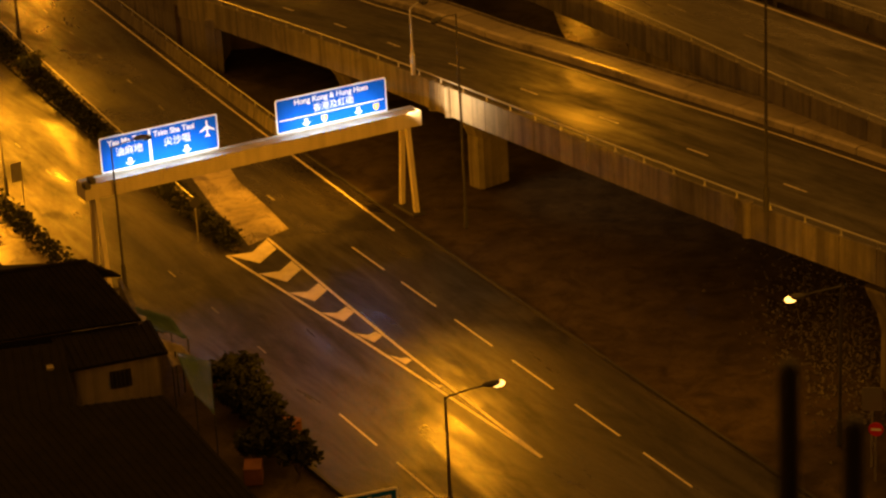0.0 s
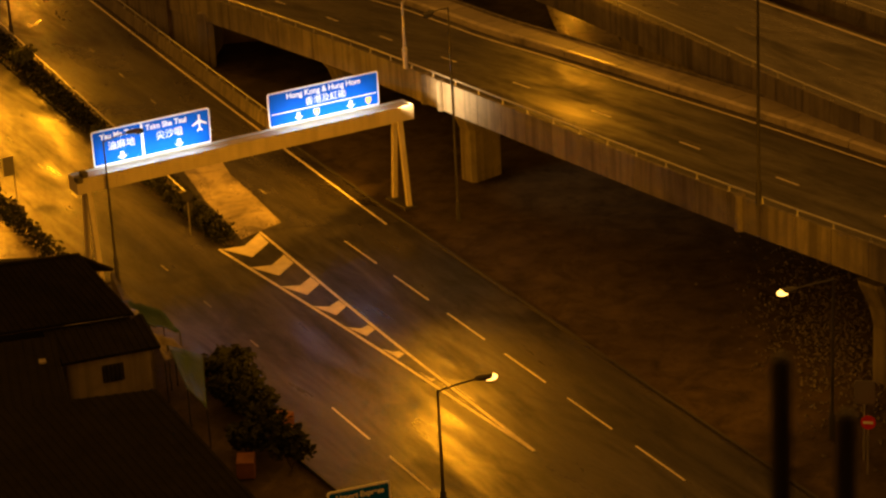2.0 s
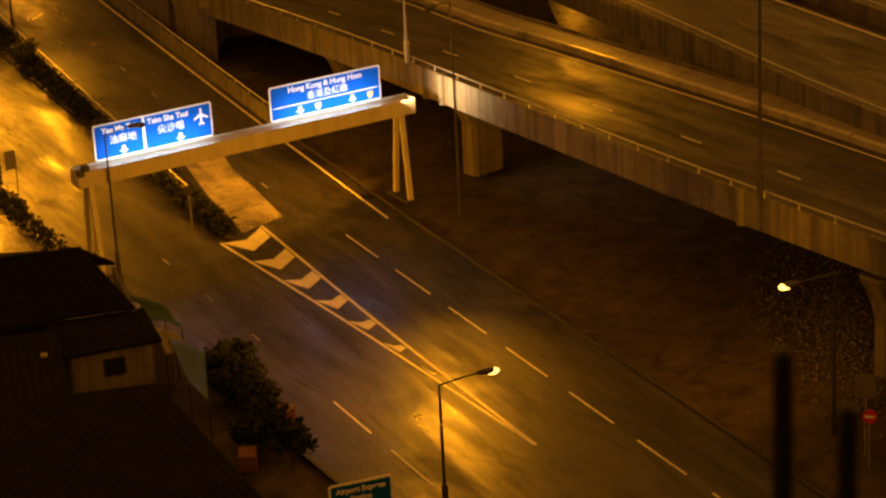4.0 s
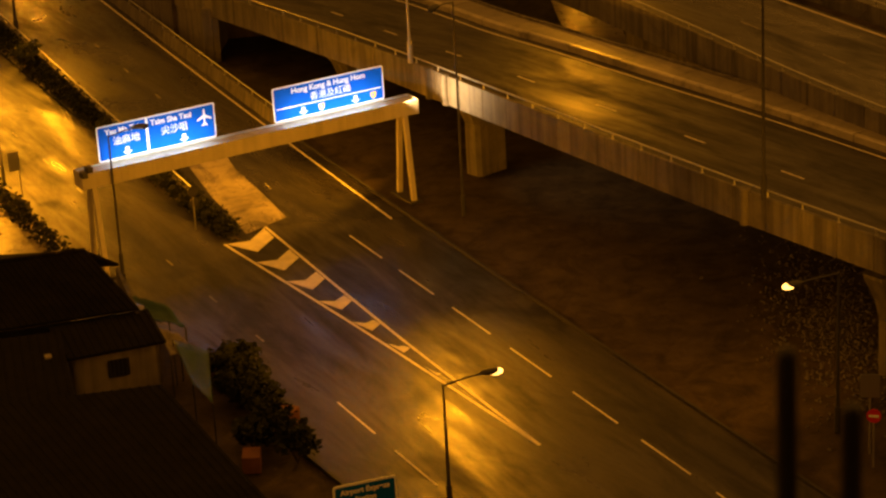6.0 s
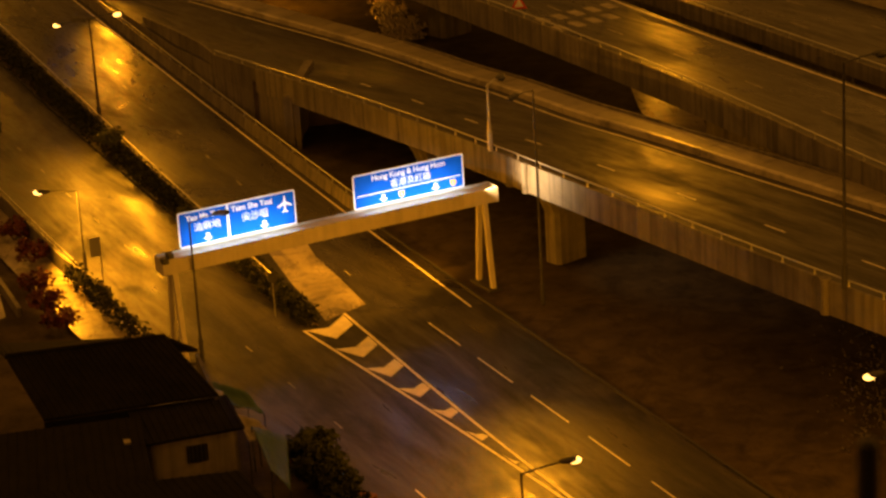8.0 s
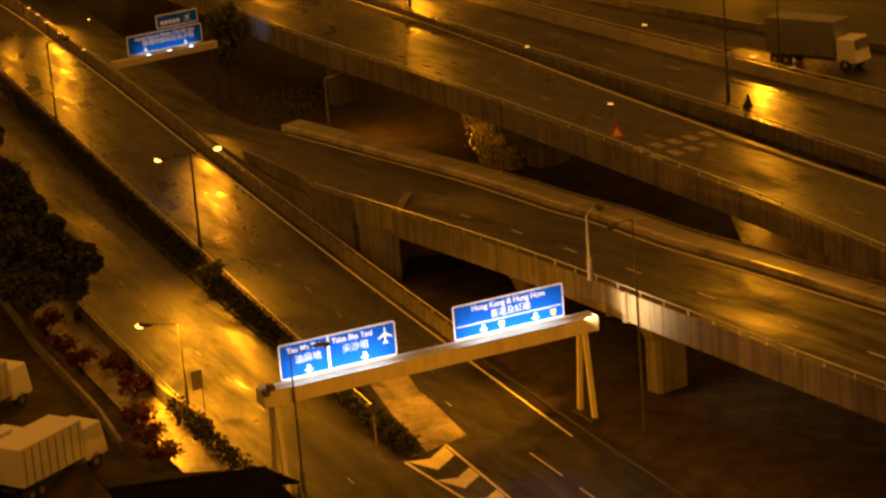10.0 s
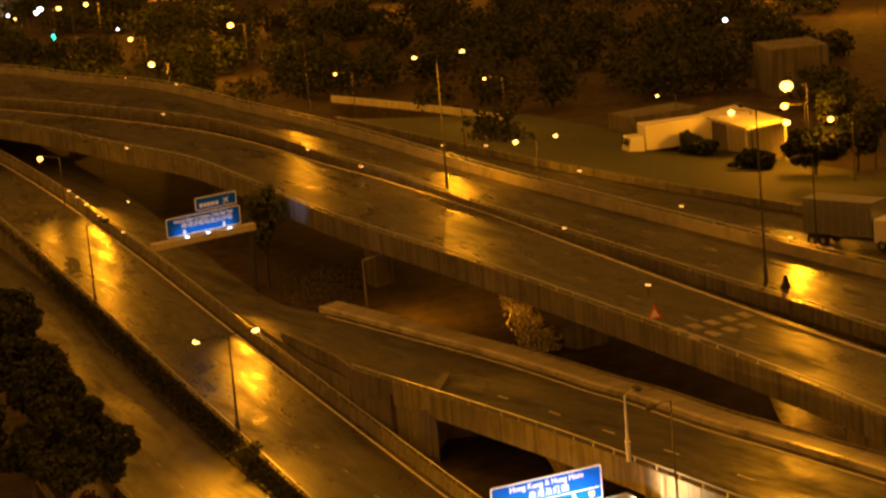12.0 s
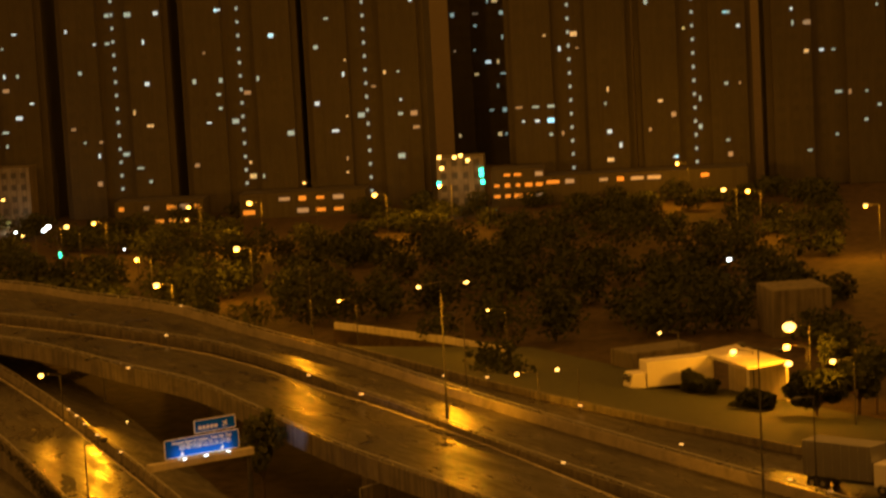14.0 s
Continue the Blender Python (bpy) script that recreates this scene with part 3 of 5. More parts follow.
bm = sweep(even(front_l, 2), [(0, -0.2), (0, 0.13), (-0.14, 0.14), (-0.16, -0.2)])
structure("kerb", bm, KERB, "worn stone kerb beside the frontage road", "kerb")


# ---- markings of the lower road ----
def line_at(x0, y0, heading, length, bend=0.0):
    """A road line that starts at x0, y0 and runs towards the camera; heading in degrees from the -y axis."""
    out, a, x, y = [], radians(heading), x0, y0
    for _ in range(int(length) + 1):
        out.append((x, y, 0.0))
        x, y, a = x + math.sin(a), y - math.cos(a), a + bend
    return np.array(out)


dashes(line_at(-4.92, 125.57, 26.22, 60), 4.0, 6.0, 0.0, 0.105, label="long painted warning mark on the wet road")
dashes(line_at(-7.5, 130.8, 26.2, 3), 1.0, 6.0, 0.0, 0.1, mat=PAINT_FADED)
dashes(line_at(-14.75, 123.6, 26.3, 19), 1.0, 6.0, 0.1, 0.1, mat=PAINT_FADED)
dashes(line_at(-5.2, 104.4, 26.2, 30), 4.0, 6.0, 0.0, 0.105, label="long painted warning mark on the wet road")
edge_line("edge_line", line_at(-8.9, 142.5, 25.6, 13), 0.13, 0.02)
TIP = (3.85, 98.7)
for a, b in (((-11.7, 125.3), (-4.0, 112.4)), ((-9.6, 127.6), (-2.6, 112.1))):
    level = 0.02 if a[0] < -10 else 0.026
    edge_line("chevron_border", spline([(*a, 0), (*b, 0), (*TIP, 0)], 1.5), 0.17, level)
# chevrons between the two borders
for k in range(7):
    bm = bmesh.new()
    poly(bm, [(-11.6 + 1.74 * k, 125.3 - 2.9 * k), (-9.83 + 1.55 * k, 123.9 - 2.87 * k), (-9.03 + 1.45 * k, 125.9 - 3.17 * k),
              (-9.66 + 1.52 * k, 127.4 - 3.4 * k), (-10.32 + 1.59 * k, 125.62 - 3.05 * k)], 0.022)
    tagged(bm_object("chevron_mark", bm, PAINT_WHITE), "pale painted chevron on the wet road", "road marking", "chevrons", kind="structure")

# lane marks of the ramp, the frontage road and the viaducts
dashes(between(blend(ramp_l, ramp_r, 0.5), 132, 285), 1.0, 6.4, 1.5, 0.10, mat=PAINT_FADED)
dashes(between(blend(front_l, between(front_r, 126, 270), 0.40), 132, 200), 1.0, 6.0, 2.0, 0.10, mat=PAINT_FADED)
dashes(blend(via_l2, via_r2, 0.46), 1.7, 7.6, 3.0, 0.11)
dashes(blend(mid_l, mid_r, 0.5), 2.0, 8.0, 2.0, 0.11, mat=PAINT_FADED)
dashes(blend(far_l, far_r, 0.36), 2.0, 9.0, 2.0, 0.11, mat=PAINT_FADED)
dashes(blend(far_l, far_r, 0.68), 2.0, 9.0, 2.0, 0.11, mat=PAINT_FADED)
# worn block lettering across the lane of the second viaduct, too worn to read
for k in range(9):
    u, v = k % 5, k // 5
    bm = bmesh.new()
    cx, cy = 2.6 + 1.15 * u + 1.1 * v, 162.4 + 0.75 * u - 2.2 * v
    box(bm, (0.75, 1.5, 0.004), (cx, cy, 7.02), Matrix.Rotation(radians(28), 4, "Z"))
    tagged(bm_object("road_letter_bar", bm, PAINT_WORN), "worn painted block of unreadable road lettering", "road marking", "road lettering", kind="structure")


# ---- sign gantry over the lower road ----
def text_mesh(body, size):
    cu = bpy.data.curves.new("lettering", "FONT")
    cu.body, cu.size, cu.align_x, cu.align_y = body, size, "CENTER", "CENTER"
    cu.extrude, cu.offset = 0.004, 0.012 if body.isascii() else 0.0
    ob = bpy.data.objects.new("lettering", cu)
    scene.collection.objects.link(ob)
    dg = bpy.context.evaluated_depsgraph_get()
    me = bpy.data.meshes.new_from_object(ob.evaluated_get(dg))
    bpy.data.objects.remove(ob)
    return me


def lettering(body, size, at, parent, mat=SIGN_WHITE, stretch=1.0):
    me = text_mesh(body, size)
    me.materials.clear()
    me.materials.append(mat)
    ob = new("lettering", me)
    ob.parent = parent
    ob.matrix_basis = Matrix.Translation(at) @ Matrix.Rotation(radians(90), 4, "X") @ Matrix.Diagonal((stretch, 1, 1, 1))
    return ob


def flat(bm, pts, y, thick=0.01):
    """A flat shape standing in the x-z plane, with thickness."""
    f = [bm.verts.new((p[0], y, p[1])) for p in pts]
    b = [bm.verts.new((p[0], y + thick, p[1])) for p in pts]
    bm.faces.new(f)
    bm.faces.new(b[::-1])
    for i in range(len(pts)):
        bm.faces.new((f[i], b[i], b[(i + 1) % len(pts)], f[(i + 1) % len(pts)]))
    bmesh.ops.recalc_face_normals(bm, faces=bm.faces)
    return bm


def rounded(w, h, r, cx=0, cz=0, k=4):
    pts = []
    for sx, sz, a0 in ((1, 1, 0), (-1, 1, 90), (-1, -1, 180), (1, -1, 270)):
        for i in range(k + 1):
            a = radians(a0 + 90 * i / k)
            pts.append((cx + sx * (w / 2 - r) + r * math.cos(a), cz + sz * (h / 2 - r) + r * math.sin(a)))
    return pts


def sign_panel(name, w, h, parent=None, where=None, border=0.08):
    """A blue sheet with a white border and folded edges; its face looks along -y, its base is at z = 0."""
    root = thing(name, *(where or ((0, 0, 0), 0)))
    bm = flat(bmesh.new(), rounded(w, h, 0.12, 0, h / 2), 0.0, 0.05)
    part("panel", bm, SIGN_WHITE, root, "white bordered sign sheet")
    bm = flat(bmesh.new(), rounded(w - 2 * border, h - 2 * border, 0.08, 0, h / 2), -0.006, 0.004)
    part("face", bm, SIGN_BLUE, root, "blue reflective face")
    for x in (-w * 0.3, w * 0.3):
        part("bracket", box(boxed((0.08, 0.12, h * 0.95), (x, 0.115, h / 2)), (0.3, 0.05, 0.08), (x, 0.19, 0.15)), GALV, root)
    return root


def arrow(parent, x, z, s):
    pts = [(0, 0.5), (-0.42, 0.05), (-0.16, 0.05), (-0.16, -0.5), (0.16, -0.5), (0.16, 0.05), (0.42, 0.05)]
    part("arrow", flat(bmesh.new(), [(x + px * s * 1.5, z - pz * s) for px, pz in pts], -0.014, 0.006), SIGN_WHITE, parent)


def plane_symbol(parent, x, z, s, tilt=0.0):
    half = [(0, 1.0), (0.10, 0.85), (0.11, 0.35), (0.85, -0.12), (0.85, -0.30), (0.11, -0.02), (0.08, -0.55), (0.32, -0.78), (0.32, -0.92), (0, -0.80)]
    pts = half + [(-a, b) for a, b in half[-2:0:-1]]
    c, sn = math.cos(tilt), math.sin(tilt)
    part("plane_symbol", flat(bmesh.new(), [(x + (a * c - b * sn) * s, z + (a * sn + b * c) * s) for a, b in pts], -0.014, 0.006), SIGN_WHITE, parent)


def shield(parent, x, z, s):
    pts = [(-0.5, 0.5), (0.5, 0.5), (0.5, -0.05), (0.3, -0.4), (0, -0.6), (-0.3, -0.4), (-0.5, -0.05)]
    part("route_shield", flat(bmesh.new(), [(x + a * s, z + b * s) for a, b in pts], -0.014, 0.006), SIGN_YELLOW, parent)
    part("route_mark", flat(bmesh.new(), [(x + a * s * 0.25, z + b * s * 0.5) for a, b in pts], -0.019, 0.004), SIGN_BLUE, parent)


GANTRY = pose(-18.36, 121.32, 0, 0, 0, 28.38)
gantry = new("sign_gantry")
gantry.matrix_world = GANTRY
tagged(gantry, "cream steel sign gantry spanning the road on splayed legs", "gantry")
LEN = 19.95
for piece, size, at in (("front_plate", (LEN, 0.06, 0.85), (LEN / 2, 0.03, 5.42)), ("back_plate", (LEN, 0.06, 0.85), (LEN / 2, 1.15, 5.42)), ("bottom_plate", (LEN, 1.06, 0.06), (LEN / 2, 0.59, 5.03)),
                 ("end_plate", (0.06, 1.05, 0.85), (0.03, 0.59, 5.42)), ("end_plate", (0.06, 1.05, 0.85), (LEN - 0.03, 0.59, 5.42))):
    part(piece, boxed(size, at), STEEL_CREAM, gantry)
part("walkway", boxed((LEN - 0.2, 1.05, 0.04), (LEN / 2, 0.59, 5.72)), STEEL_CREAM, gantry, "steel walkway in the beam")
for k in range(1, 9):
    part("stiffener", boxed((0.05, 0.03, 0.8), (LEN * k / 9, -0.012, 5.42)), STEEL_CREAM, gantry)
for x in (0.7, LEN - 0.75):
    for y0, y1 in ((0.3, -0.25), (0.9, 1.45)):
        b = bmesh.new()
        d = Vector((0, y1 - y0, -5.05))
        q = d.to_track_quat("Z", "Y").to_matrix().to_4x4()
        box(b, (0.26, 0.26, d.length), ((x), (y0 + y1) / 2, 5.02 / 2 + 0.0), q)
        part("leg", b, STEEL_CREAM, gantry)
    part("footing", boxed((0.8, 2.4, 0.16), (x, 0.6, 0.02), bevel=0.03), KERB, gantry, "dark concrete footing")

for name, x0, x1 in (("left", 1.38, 8.14), ("right", 11.57, 18.35)):
    w = x1 - x0
    m = GANTRY @ Matrix.Translation(((x0 + x1) / 2, 0.92, 5.93))
    s = sign_panel("road_sign", w, 1.95)
    s.matrix_world = m
    if name == "left":
        tagged(s, "blue overhead direction sign with white border and aeroplane symbol", "road sign", "gantry signs")
        lettering("Yau Ma Tei", 0.42, (-1.95, -0.012, 1.56), s)
        lettering("油麻地", 0.52, (-1.75, -0.012, 0.98), s)
        lettering("Tsim Sha Tsui", 0.42, (0.85, -0.012, 1.56), s)
        lettering("尖沙咀", 0.52, (1.0, -0.012, 0.98), s)
        plane_symbol(s, 2.75, 1.22, 0.5)
        part("divider", flat(bmesh.new(), [(-0.62, 0.1), (-0.48, 0.1), (-0.48, 1.86), (-0.62, 1.86)], -0.014, 0.006), SIGN_WHITE, s)
        arrow(s, -1.75, 0.36, 0.42)
        arrow(s, 1.5, 0.36, 0.42)
    else:
        tagged(s, "blue overhead direction sign with white border and yellow route shields", "road sign", "gantry signs")
        lettering("Hong Kong & Hung Hom", 0.44, (0.0, -0.012, 1.60), s)
        lettering("香港及紅磡", 0.50, (0.1, -0.012, 1.06), s)
        part("divider", flat(bmesh.new(), [(-3.2, 0.70), (3.2, 0.70), (3.2, 0.75), (-3.2, 0.75)], -0.014, 0.006), SIGN_WHITE, s)
        for x in (-1.6, 1.6):
            arrow(s, x, 0.36, 0.42)
            shield(s, x + 1.1, 0.38, 0.36)
    # floodlights on the front edge of the walkway
    fl = [x0 + w * f for f in (0.18, 0.5, 0.82)]
    for fx in fl:
        fi = thing("sign_floodlight")
        fi.matrix_world = GANTRY @ Matrix.Translation((fx, -0.12, 5.80))
        tagged(fi, "small grey floodlight on the gantry beam facing the sign", "floodlight", "sign floodlights")
        part("housing", boxed((0.34, 0.24, 0.1), (0, 0, 0.06), None, 0.02), STEEL_CREAM, fi)
        part("arm", boxed((0.05, 0.3, 0.04), (0, 0.14, 0.0)), GALV, fi)
        part("lens", boxed((0.28, 0.012, 0.06), (0, 0.135, 0.06), None), GLOW_WHITE, fi, "bright white lens")
    at = GANTRY @ Vector(((x0 + x1) / 2, -0.12, 6.02))
    tgt = GANTRY @ Vector(((x0 + x1) / 2, 0.92, 6.8))
    lamp("AREA", at, SIGN_WATTS, COOL, tgt, (w * 0.9, 0.1))
    at2 = GANTRY @ Vector(((x0 + x1) / 2, 0.5, 6.35))
    lamp("AREA", at2, SIGN_WATTS * 0.10, COOL, GANTRY @ Vector(((x0 + x1) / 2, 0.55, 5.0)), (w * 0.8, 0.1))


# added spot stands in for floodlight spill past the sign onto the viaduct's parapet
lamp("SPOT", GANTRY @ Vector((18.9, -0.1, 6.05)), 2600.0, (1.0, 0.60, 0.24), GANTRY @ Vector((22.6, -1.2, 6.1)), 0.12, 110)


# ---- street lamps ----
def street_lamp(base, top, heads, label, lit=True, radius=0.11, watts=900.0, aims=None, cone=150):
    """A tapered pole with one or two bent arms and lantern heads."""
    root = thing("street_lamp", base)
    tagged(root, label, "street lamp", "street lamps")
    h = top - base[2]
    b = tube(bmesh.new(), (0, 0, 0), (0, 0, h), radius, radius * 0.55, 10)
    tube(b, (0, 0, 0), (0, 0, 1.2), radius * 1.5, radius * 1.5, 10)
    part("pole", b, STEEL_DARK if radius < 0.1 else GALV, root)
    for k, hd in enumerate(heads):
        e = Vector(hd) - Vector(base)
        d = Vector((e.x, e.y, 0)).normalized()
        b = tube(bmesh.new(), (0, 0, h - 0.05), (e.x * 0.5, e.y * 0.5, h + (e.z - h) * 0.6), radius * 0.5, radius * 0.45, 8)
        tube(b, (e.x * 0.5, e.y * 0.5, h + (e.z - h) * 0.6), (e.x, e.y, e.z), radius * 0.45, radius * 0.4, 8)
        part("arm", b, STEEL_DARK if radius < 0.1 else GALV, root)
        ang = math.atan2(d.y, d.x)
        turn = Matrix.Rotation(ang, 4, "Z")
        b = bmesh.new()
        bmesh.ops.create_uvsphere(b, u_segments=12, v_segments=8, radius=0.5, matrix=Matrix.Translation(e) @ turn @ Matrix.Diagonal((0.95, 0.42, 0.26, 1)))
        hood = part("lantern", b, STEEL_DARK, root, "grey lantern hood", True)
        b = bmesh.new()
        bmesh.ops.create_uvsphere(b, u_segments=12, v_segments=8, radius=0.5, matrix=Matrix.Translation(e + (d * 0.24 + Vector((0, 0, -0.05)) if d.y < 0.5 else Vector((0.1, -0.14, -0.1)))) @ turn @ Matrix.Diagonal((0.62, 0.38, 0.30, 1)))
        part("lens", b, GLOW_SODIUM if lit and label != HOODED else GLASS_DARK, root, "glowing sodium lens" if lit else "unlit lens", True)
        if lit:
            lamp("SPOT", Vector(hd) + Vector((0, 0, -0.32)), watts, SODIUM, (aims[k] if aims and aims[k] else None), 0.15, cone)
    return root


SINGLE = "slim steel street lamp with one glowing sodium head"
DOUBLE = "tall steel street lamp with two glowing sodium heads"
HOODED = "tall steel street lamp with a hooded sodium head"
UNLIT = "tall steel street lamp that is not lit"
street_lamp((-0.25, 92.83, 0.13), 5.94, [(1.74, 93.42, 6.15)], SINGLE, radius=0.09, watts=W1 * 1.4, aims=[(-2.5, 114, 3.8)], cone=80)
street_lamp((16.94, 98.27, 0.05), 7.66, [(14.86, 97.37, 7.6)], SINGLE, radius=0.09, watts=W1 * 0.16, aims=[(6, 118, 2)], cone=150)
street_lamp((-16.85, 121.86, 0.0), 7.72, [(-15.3, 122.6, 7.9)], UNLIT, lit=False, radius=0.08)
street_lamp((-28.56, 166.59, 0.3), 7.83, [(-26.87, 167.82, 7.83), (-30.38, 165.43, 7.83)], DOUBLE, radius=0.098, watts=W1 * 0.3, aims=[(-18.5, 140.0, 0), (-27.5, 152.0, 0)], cone=110)
street_lamp((-46.37, 205.5, 1.2), 8.67, [(-45.0, 206.7, 8.8)], UNLIT, lit=False, radius=0.098)
street_lamp((-25.26, 136.85, 0.0), 4.97, [(-27.3, 136.96, 4.97)], SINGLE, radius=0.08, watts=W1 * 1.4, aims=[(-20.5, 135.5, 0)], cone=130)
# this pole's light is added, to brighten the island paving and chevrons
street_lamp((-1.13, 134.88, 6.68), 10.56, [(-0.4, 136.0, 10.7)], HOODED, watts=W1 * 1.3, aims=[(-10.0, 131.5, 0)], cone=60)
street_lamp((15.14, 108.23, 7.42), 18.29, [(16.9, 109.32, 18.35)], UNLIT, lit=False, radius=0.098)
street_lamp((-16.29, 218.71, 7.0), 19.54, [(-17.86, 216.0, 19.54), (-14.1, 217.38, 19.6)], DOUBLE, radius=0.098, watts=W1 * 0.55, aims=[(-17.5, 224.0, 7), (-12.5, 224.0, 7)], cone=110)
# the second head is an addition that brightens the far parapet
street_lamp((9.23, 174.4, 7.0), 19.7, [(10.6, 173.4, 19.7), (8.2, 176.6, 19.7)], HOODED, radius=0.098, watts=W1 * 0.38, aims=[(8.6, 126.0, 6.2), (6.5, 191.0, 7.0)], cone=34)
street_lamp((-22.0, 196.2, 0.0), 6.0, [(-20.0, 198.0, 6.1)], SINGLE, watts=W1 * 0.2, aims=[(-17.0, 200.0, 1)], cone=150)
# hooded lanterns added to throw streaks on the wet road in front of them; the last number is that road's height
for base, top, head, power, road_z in (((1.35, 127.6, 0.0), 12.2, (0.35, 126.0, 12.4), 2.2, 0.0), ((-33.0, 208.8, 1.9), 7.7, (-34.1, 207.2, 7.8), 1.3, 0.6),
                                       ((-55.2, 256.0, 2.6), 8.1, (-56.3, 254.4, 8.2), 1.5, 2.0),
                                       ((-16.4, 249.0, 4.0), 12.0, (-17.5, 249.4, 12.1), 1.2, 7.0), ((14.6, 196.2, 4.0), 12.0, (13.2, 195.0, 12.1), 1.2, 7.0), ((-37.3, 291.6, 4.0), 12.0, (-38.3, 290.3, 12.1), 1.3, 7.0)):
    k = (EYE_HEIGHT - road_z) / (EYE_HEIGHT - road_z + head[2] - road_z)
    street_lamp(base, top, [head], HOODED, radius=0.085, watts=W1 * power * 0.22, aims=[(head[0] * k, head[1] * k, road_z)], cone=46 if road_z == 0 else 28)
# unseen lamp added under the deck to brighten the ground between the viaducts
street_lamp((11.0, 182.2, 0.0), 4.3, [(11.2, 180.6, 4.4)], SINGLE, radius=0.07, watts=W1 * 0.02, aims=[(10.5, 165, 0)], cone=110)


# ---- plants ----
def leaf_cloud(bm, lobes, count, size, rng):
    """Small leaf clumps, each a bent pair of blades, scattered through the lobes (centre, radii)."""
    for c, r in lobes:
        for _ in range(count):
            v = Vector((rng.gauss(0, 1), rng.gauss(0, 1), rng.gauss(0, 1))).normalized() * (rng.random() ** 0.45)
            p = Vector((c[0] + v.x * r[0], c[1] + v.y * r[1], c[2] + v.z * r[2]))
            s = size * rng.uniform(0.6, 1.4)
            a = Vector((rng.uniform(-1, 1), rng.uniform(-1, 1), rng.uniform(-0.6, 0.6))).normalized() * s
            b = a.cross(Vector((rng.uniform(-1, 1), rng.uniform(-1, 1), rng.uniform(-1, 1)))).normalized() * s * 0.5
            q = [bm.verts.new(x) for x in (p - a, p - b + Vector((0, 0, s * 0.15)), p + a, p + b + Vector((0, 0, s * 0.15)))]
            bm.faces.new(q)


def tree(x, y, z, h, spread, seed, mat=None, leaves=420, size=0.32, label="leafy roadside tree with a dark uneven crown"):
    rng = random.Random(seed)
    root = tagged(thing("tree", (x, y, z)), label, "tree", "roadside trees")
    b = bmesh.new()
    tube(b, (0, 0, -0.1), (0.1, 0.05, h * 0.45), 0.2, 0.12, 9)
    lobes = []
    for k in range(8):
        a = k * 2.4 + rng.uniform(-0.4, 0.4)
        rr = spread * rng.uniform(0.25, 0.75)
        top = (rr * math.cos(a), rr * math.sin(a), h * rng.uniform(0.55, 0.92))
        tube(b, (0.1, 0.05, h * rng.uniform(0.3, 0.45)), top, 0.09, 0.03, 6)
        lobes.append((top, (spread * rng.uniform(0.3, 0.5), spread * rng.uniform(0.3, 0.5), h * rng.uniform(0.12, 0.2))))
    part("trunk", b, BARK, root)
    b = bmesh.new()
    leaf_cloud(b, lobes, leaves, size, rng)
    part("crown", b, mat or LEAF, root)
    return root


for k, (p, h, s) in enumerate((((-44.13, 170.59, 0), 7.5, 3.4), ((-47.33, 177.08, 0), 8.5, 3.6), ((-38.78, 158.94, 0), 6.5, 3.0), ((-35.11, 154.06, 0), 5.0, 2.4), ((-50.17, 187.26, 0), 8.0, 3.6), ((-44.66, 157.43, 0), 7.0, 3.0), ((-41.5, 164.8, 0), 7.0, 3.2), ((-40.2, 153.5, 0), 6.4, 2.9), ((-37.2, 150.2, 0), 5.6, 2.6), ((-47.8, 164.5, 0), 7.6, 3.2))):
    tree(*p, h, s, 10 + k, LEAF_DARK, 520, 0.26)


def shrub(x, y, z, r, h, seed, mat, label, count=420, size=0.16):
    rng = random.Random(seed)
    root = tagged(thing("shrub", (x, y, z)), label, "shrub", "shrubs")
    b = bmesh.new()
    for k in range(6):
        a = k * 1.05
        tube(b, (0, 0, -0.05), (r * 0.6 * math.cos(a), r * 0.6 * math.sin(a), h * 0.7), 0.03, 0.012, 5)
    part("stems", b, BARK, root)
    b = bmesh.new()
    lobes = [((r * 0.55 * math.cos(k * 1.3), r * 0.55 * math.sin(k * 1.3), h * rng.uniform(0.45, 0.8)), (r * 0.55, r * 0.55, h * 0.3)) for k in range(5)]
    leaf_cloud(b, lobes, count // 5, size, rng)
    part("foliage", b, mat, root)
    return root


for k, p in enumerate(((-36.56, 151.95, 0), (-34.67, 147.15, 0), (-33.02, 144.22, 0), (-30.46, 142.79, 0), (-28.67, 138.50, 0), (-27.59, 133.37, 0), (-26.33, 129.60, 0), (-25.11, 126.85, 0))):
    shrub(*p, 1.1, 1.5, 40 + k, LEAF_RED, "red-leaved ornamental shrub beside the path")
for k, p in enumerate(((-10.62, 107.17, 0), (-9.85, 107.71, 0), (-9.31, 105.12, 0), (-8.56, 103.20, 0), (-9.94, 104.58, 0), (-7.94, 100.77, 0), (-8.78, 99.73, 0), (-6.84, 98.38, 0))):
    shrub(*p, 1.0, 1.9, 60 + k, HEDGE, "dark bush beside the sheds", 500, 0.18)
shrub(*(-26.80, 159.45, 0.4), 0.9, 1.6, 77, LEAF, "small bush beside the ramp barrier")

tree(-32.8, 215.5, 0, 8.6, 2.2, 31, leaves=300, size=0.26, label="small tree beside the second gantry, its leaves lit orange")

# hedge on the island between the frontage road and the ramp
isl_a, isl_b = shifted(between(front_r, 126, 262), -0.7), np.vstack([between(front_r, 126, 127), between(ramp_l, 130, 262)])
structure("island_bank", sheet(isl_a + np.array([0, 0, 0.16]), isl_b - np.array([0, 0, 0.12]), 0, 4), EARTH, "dark planted bank between the frontage road and the ramp", "bank")
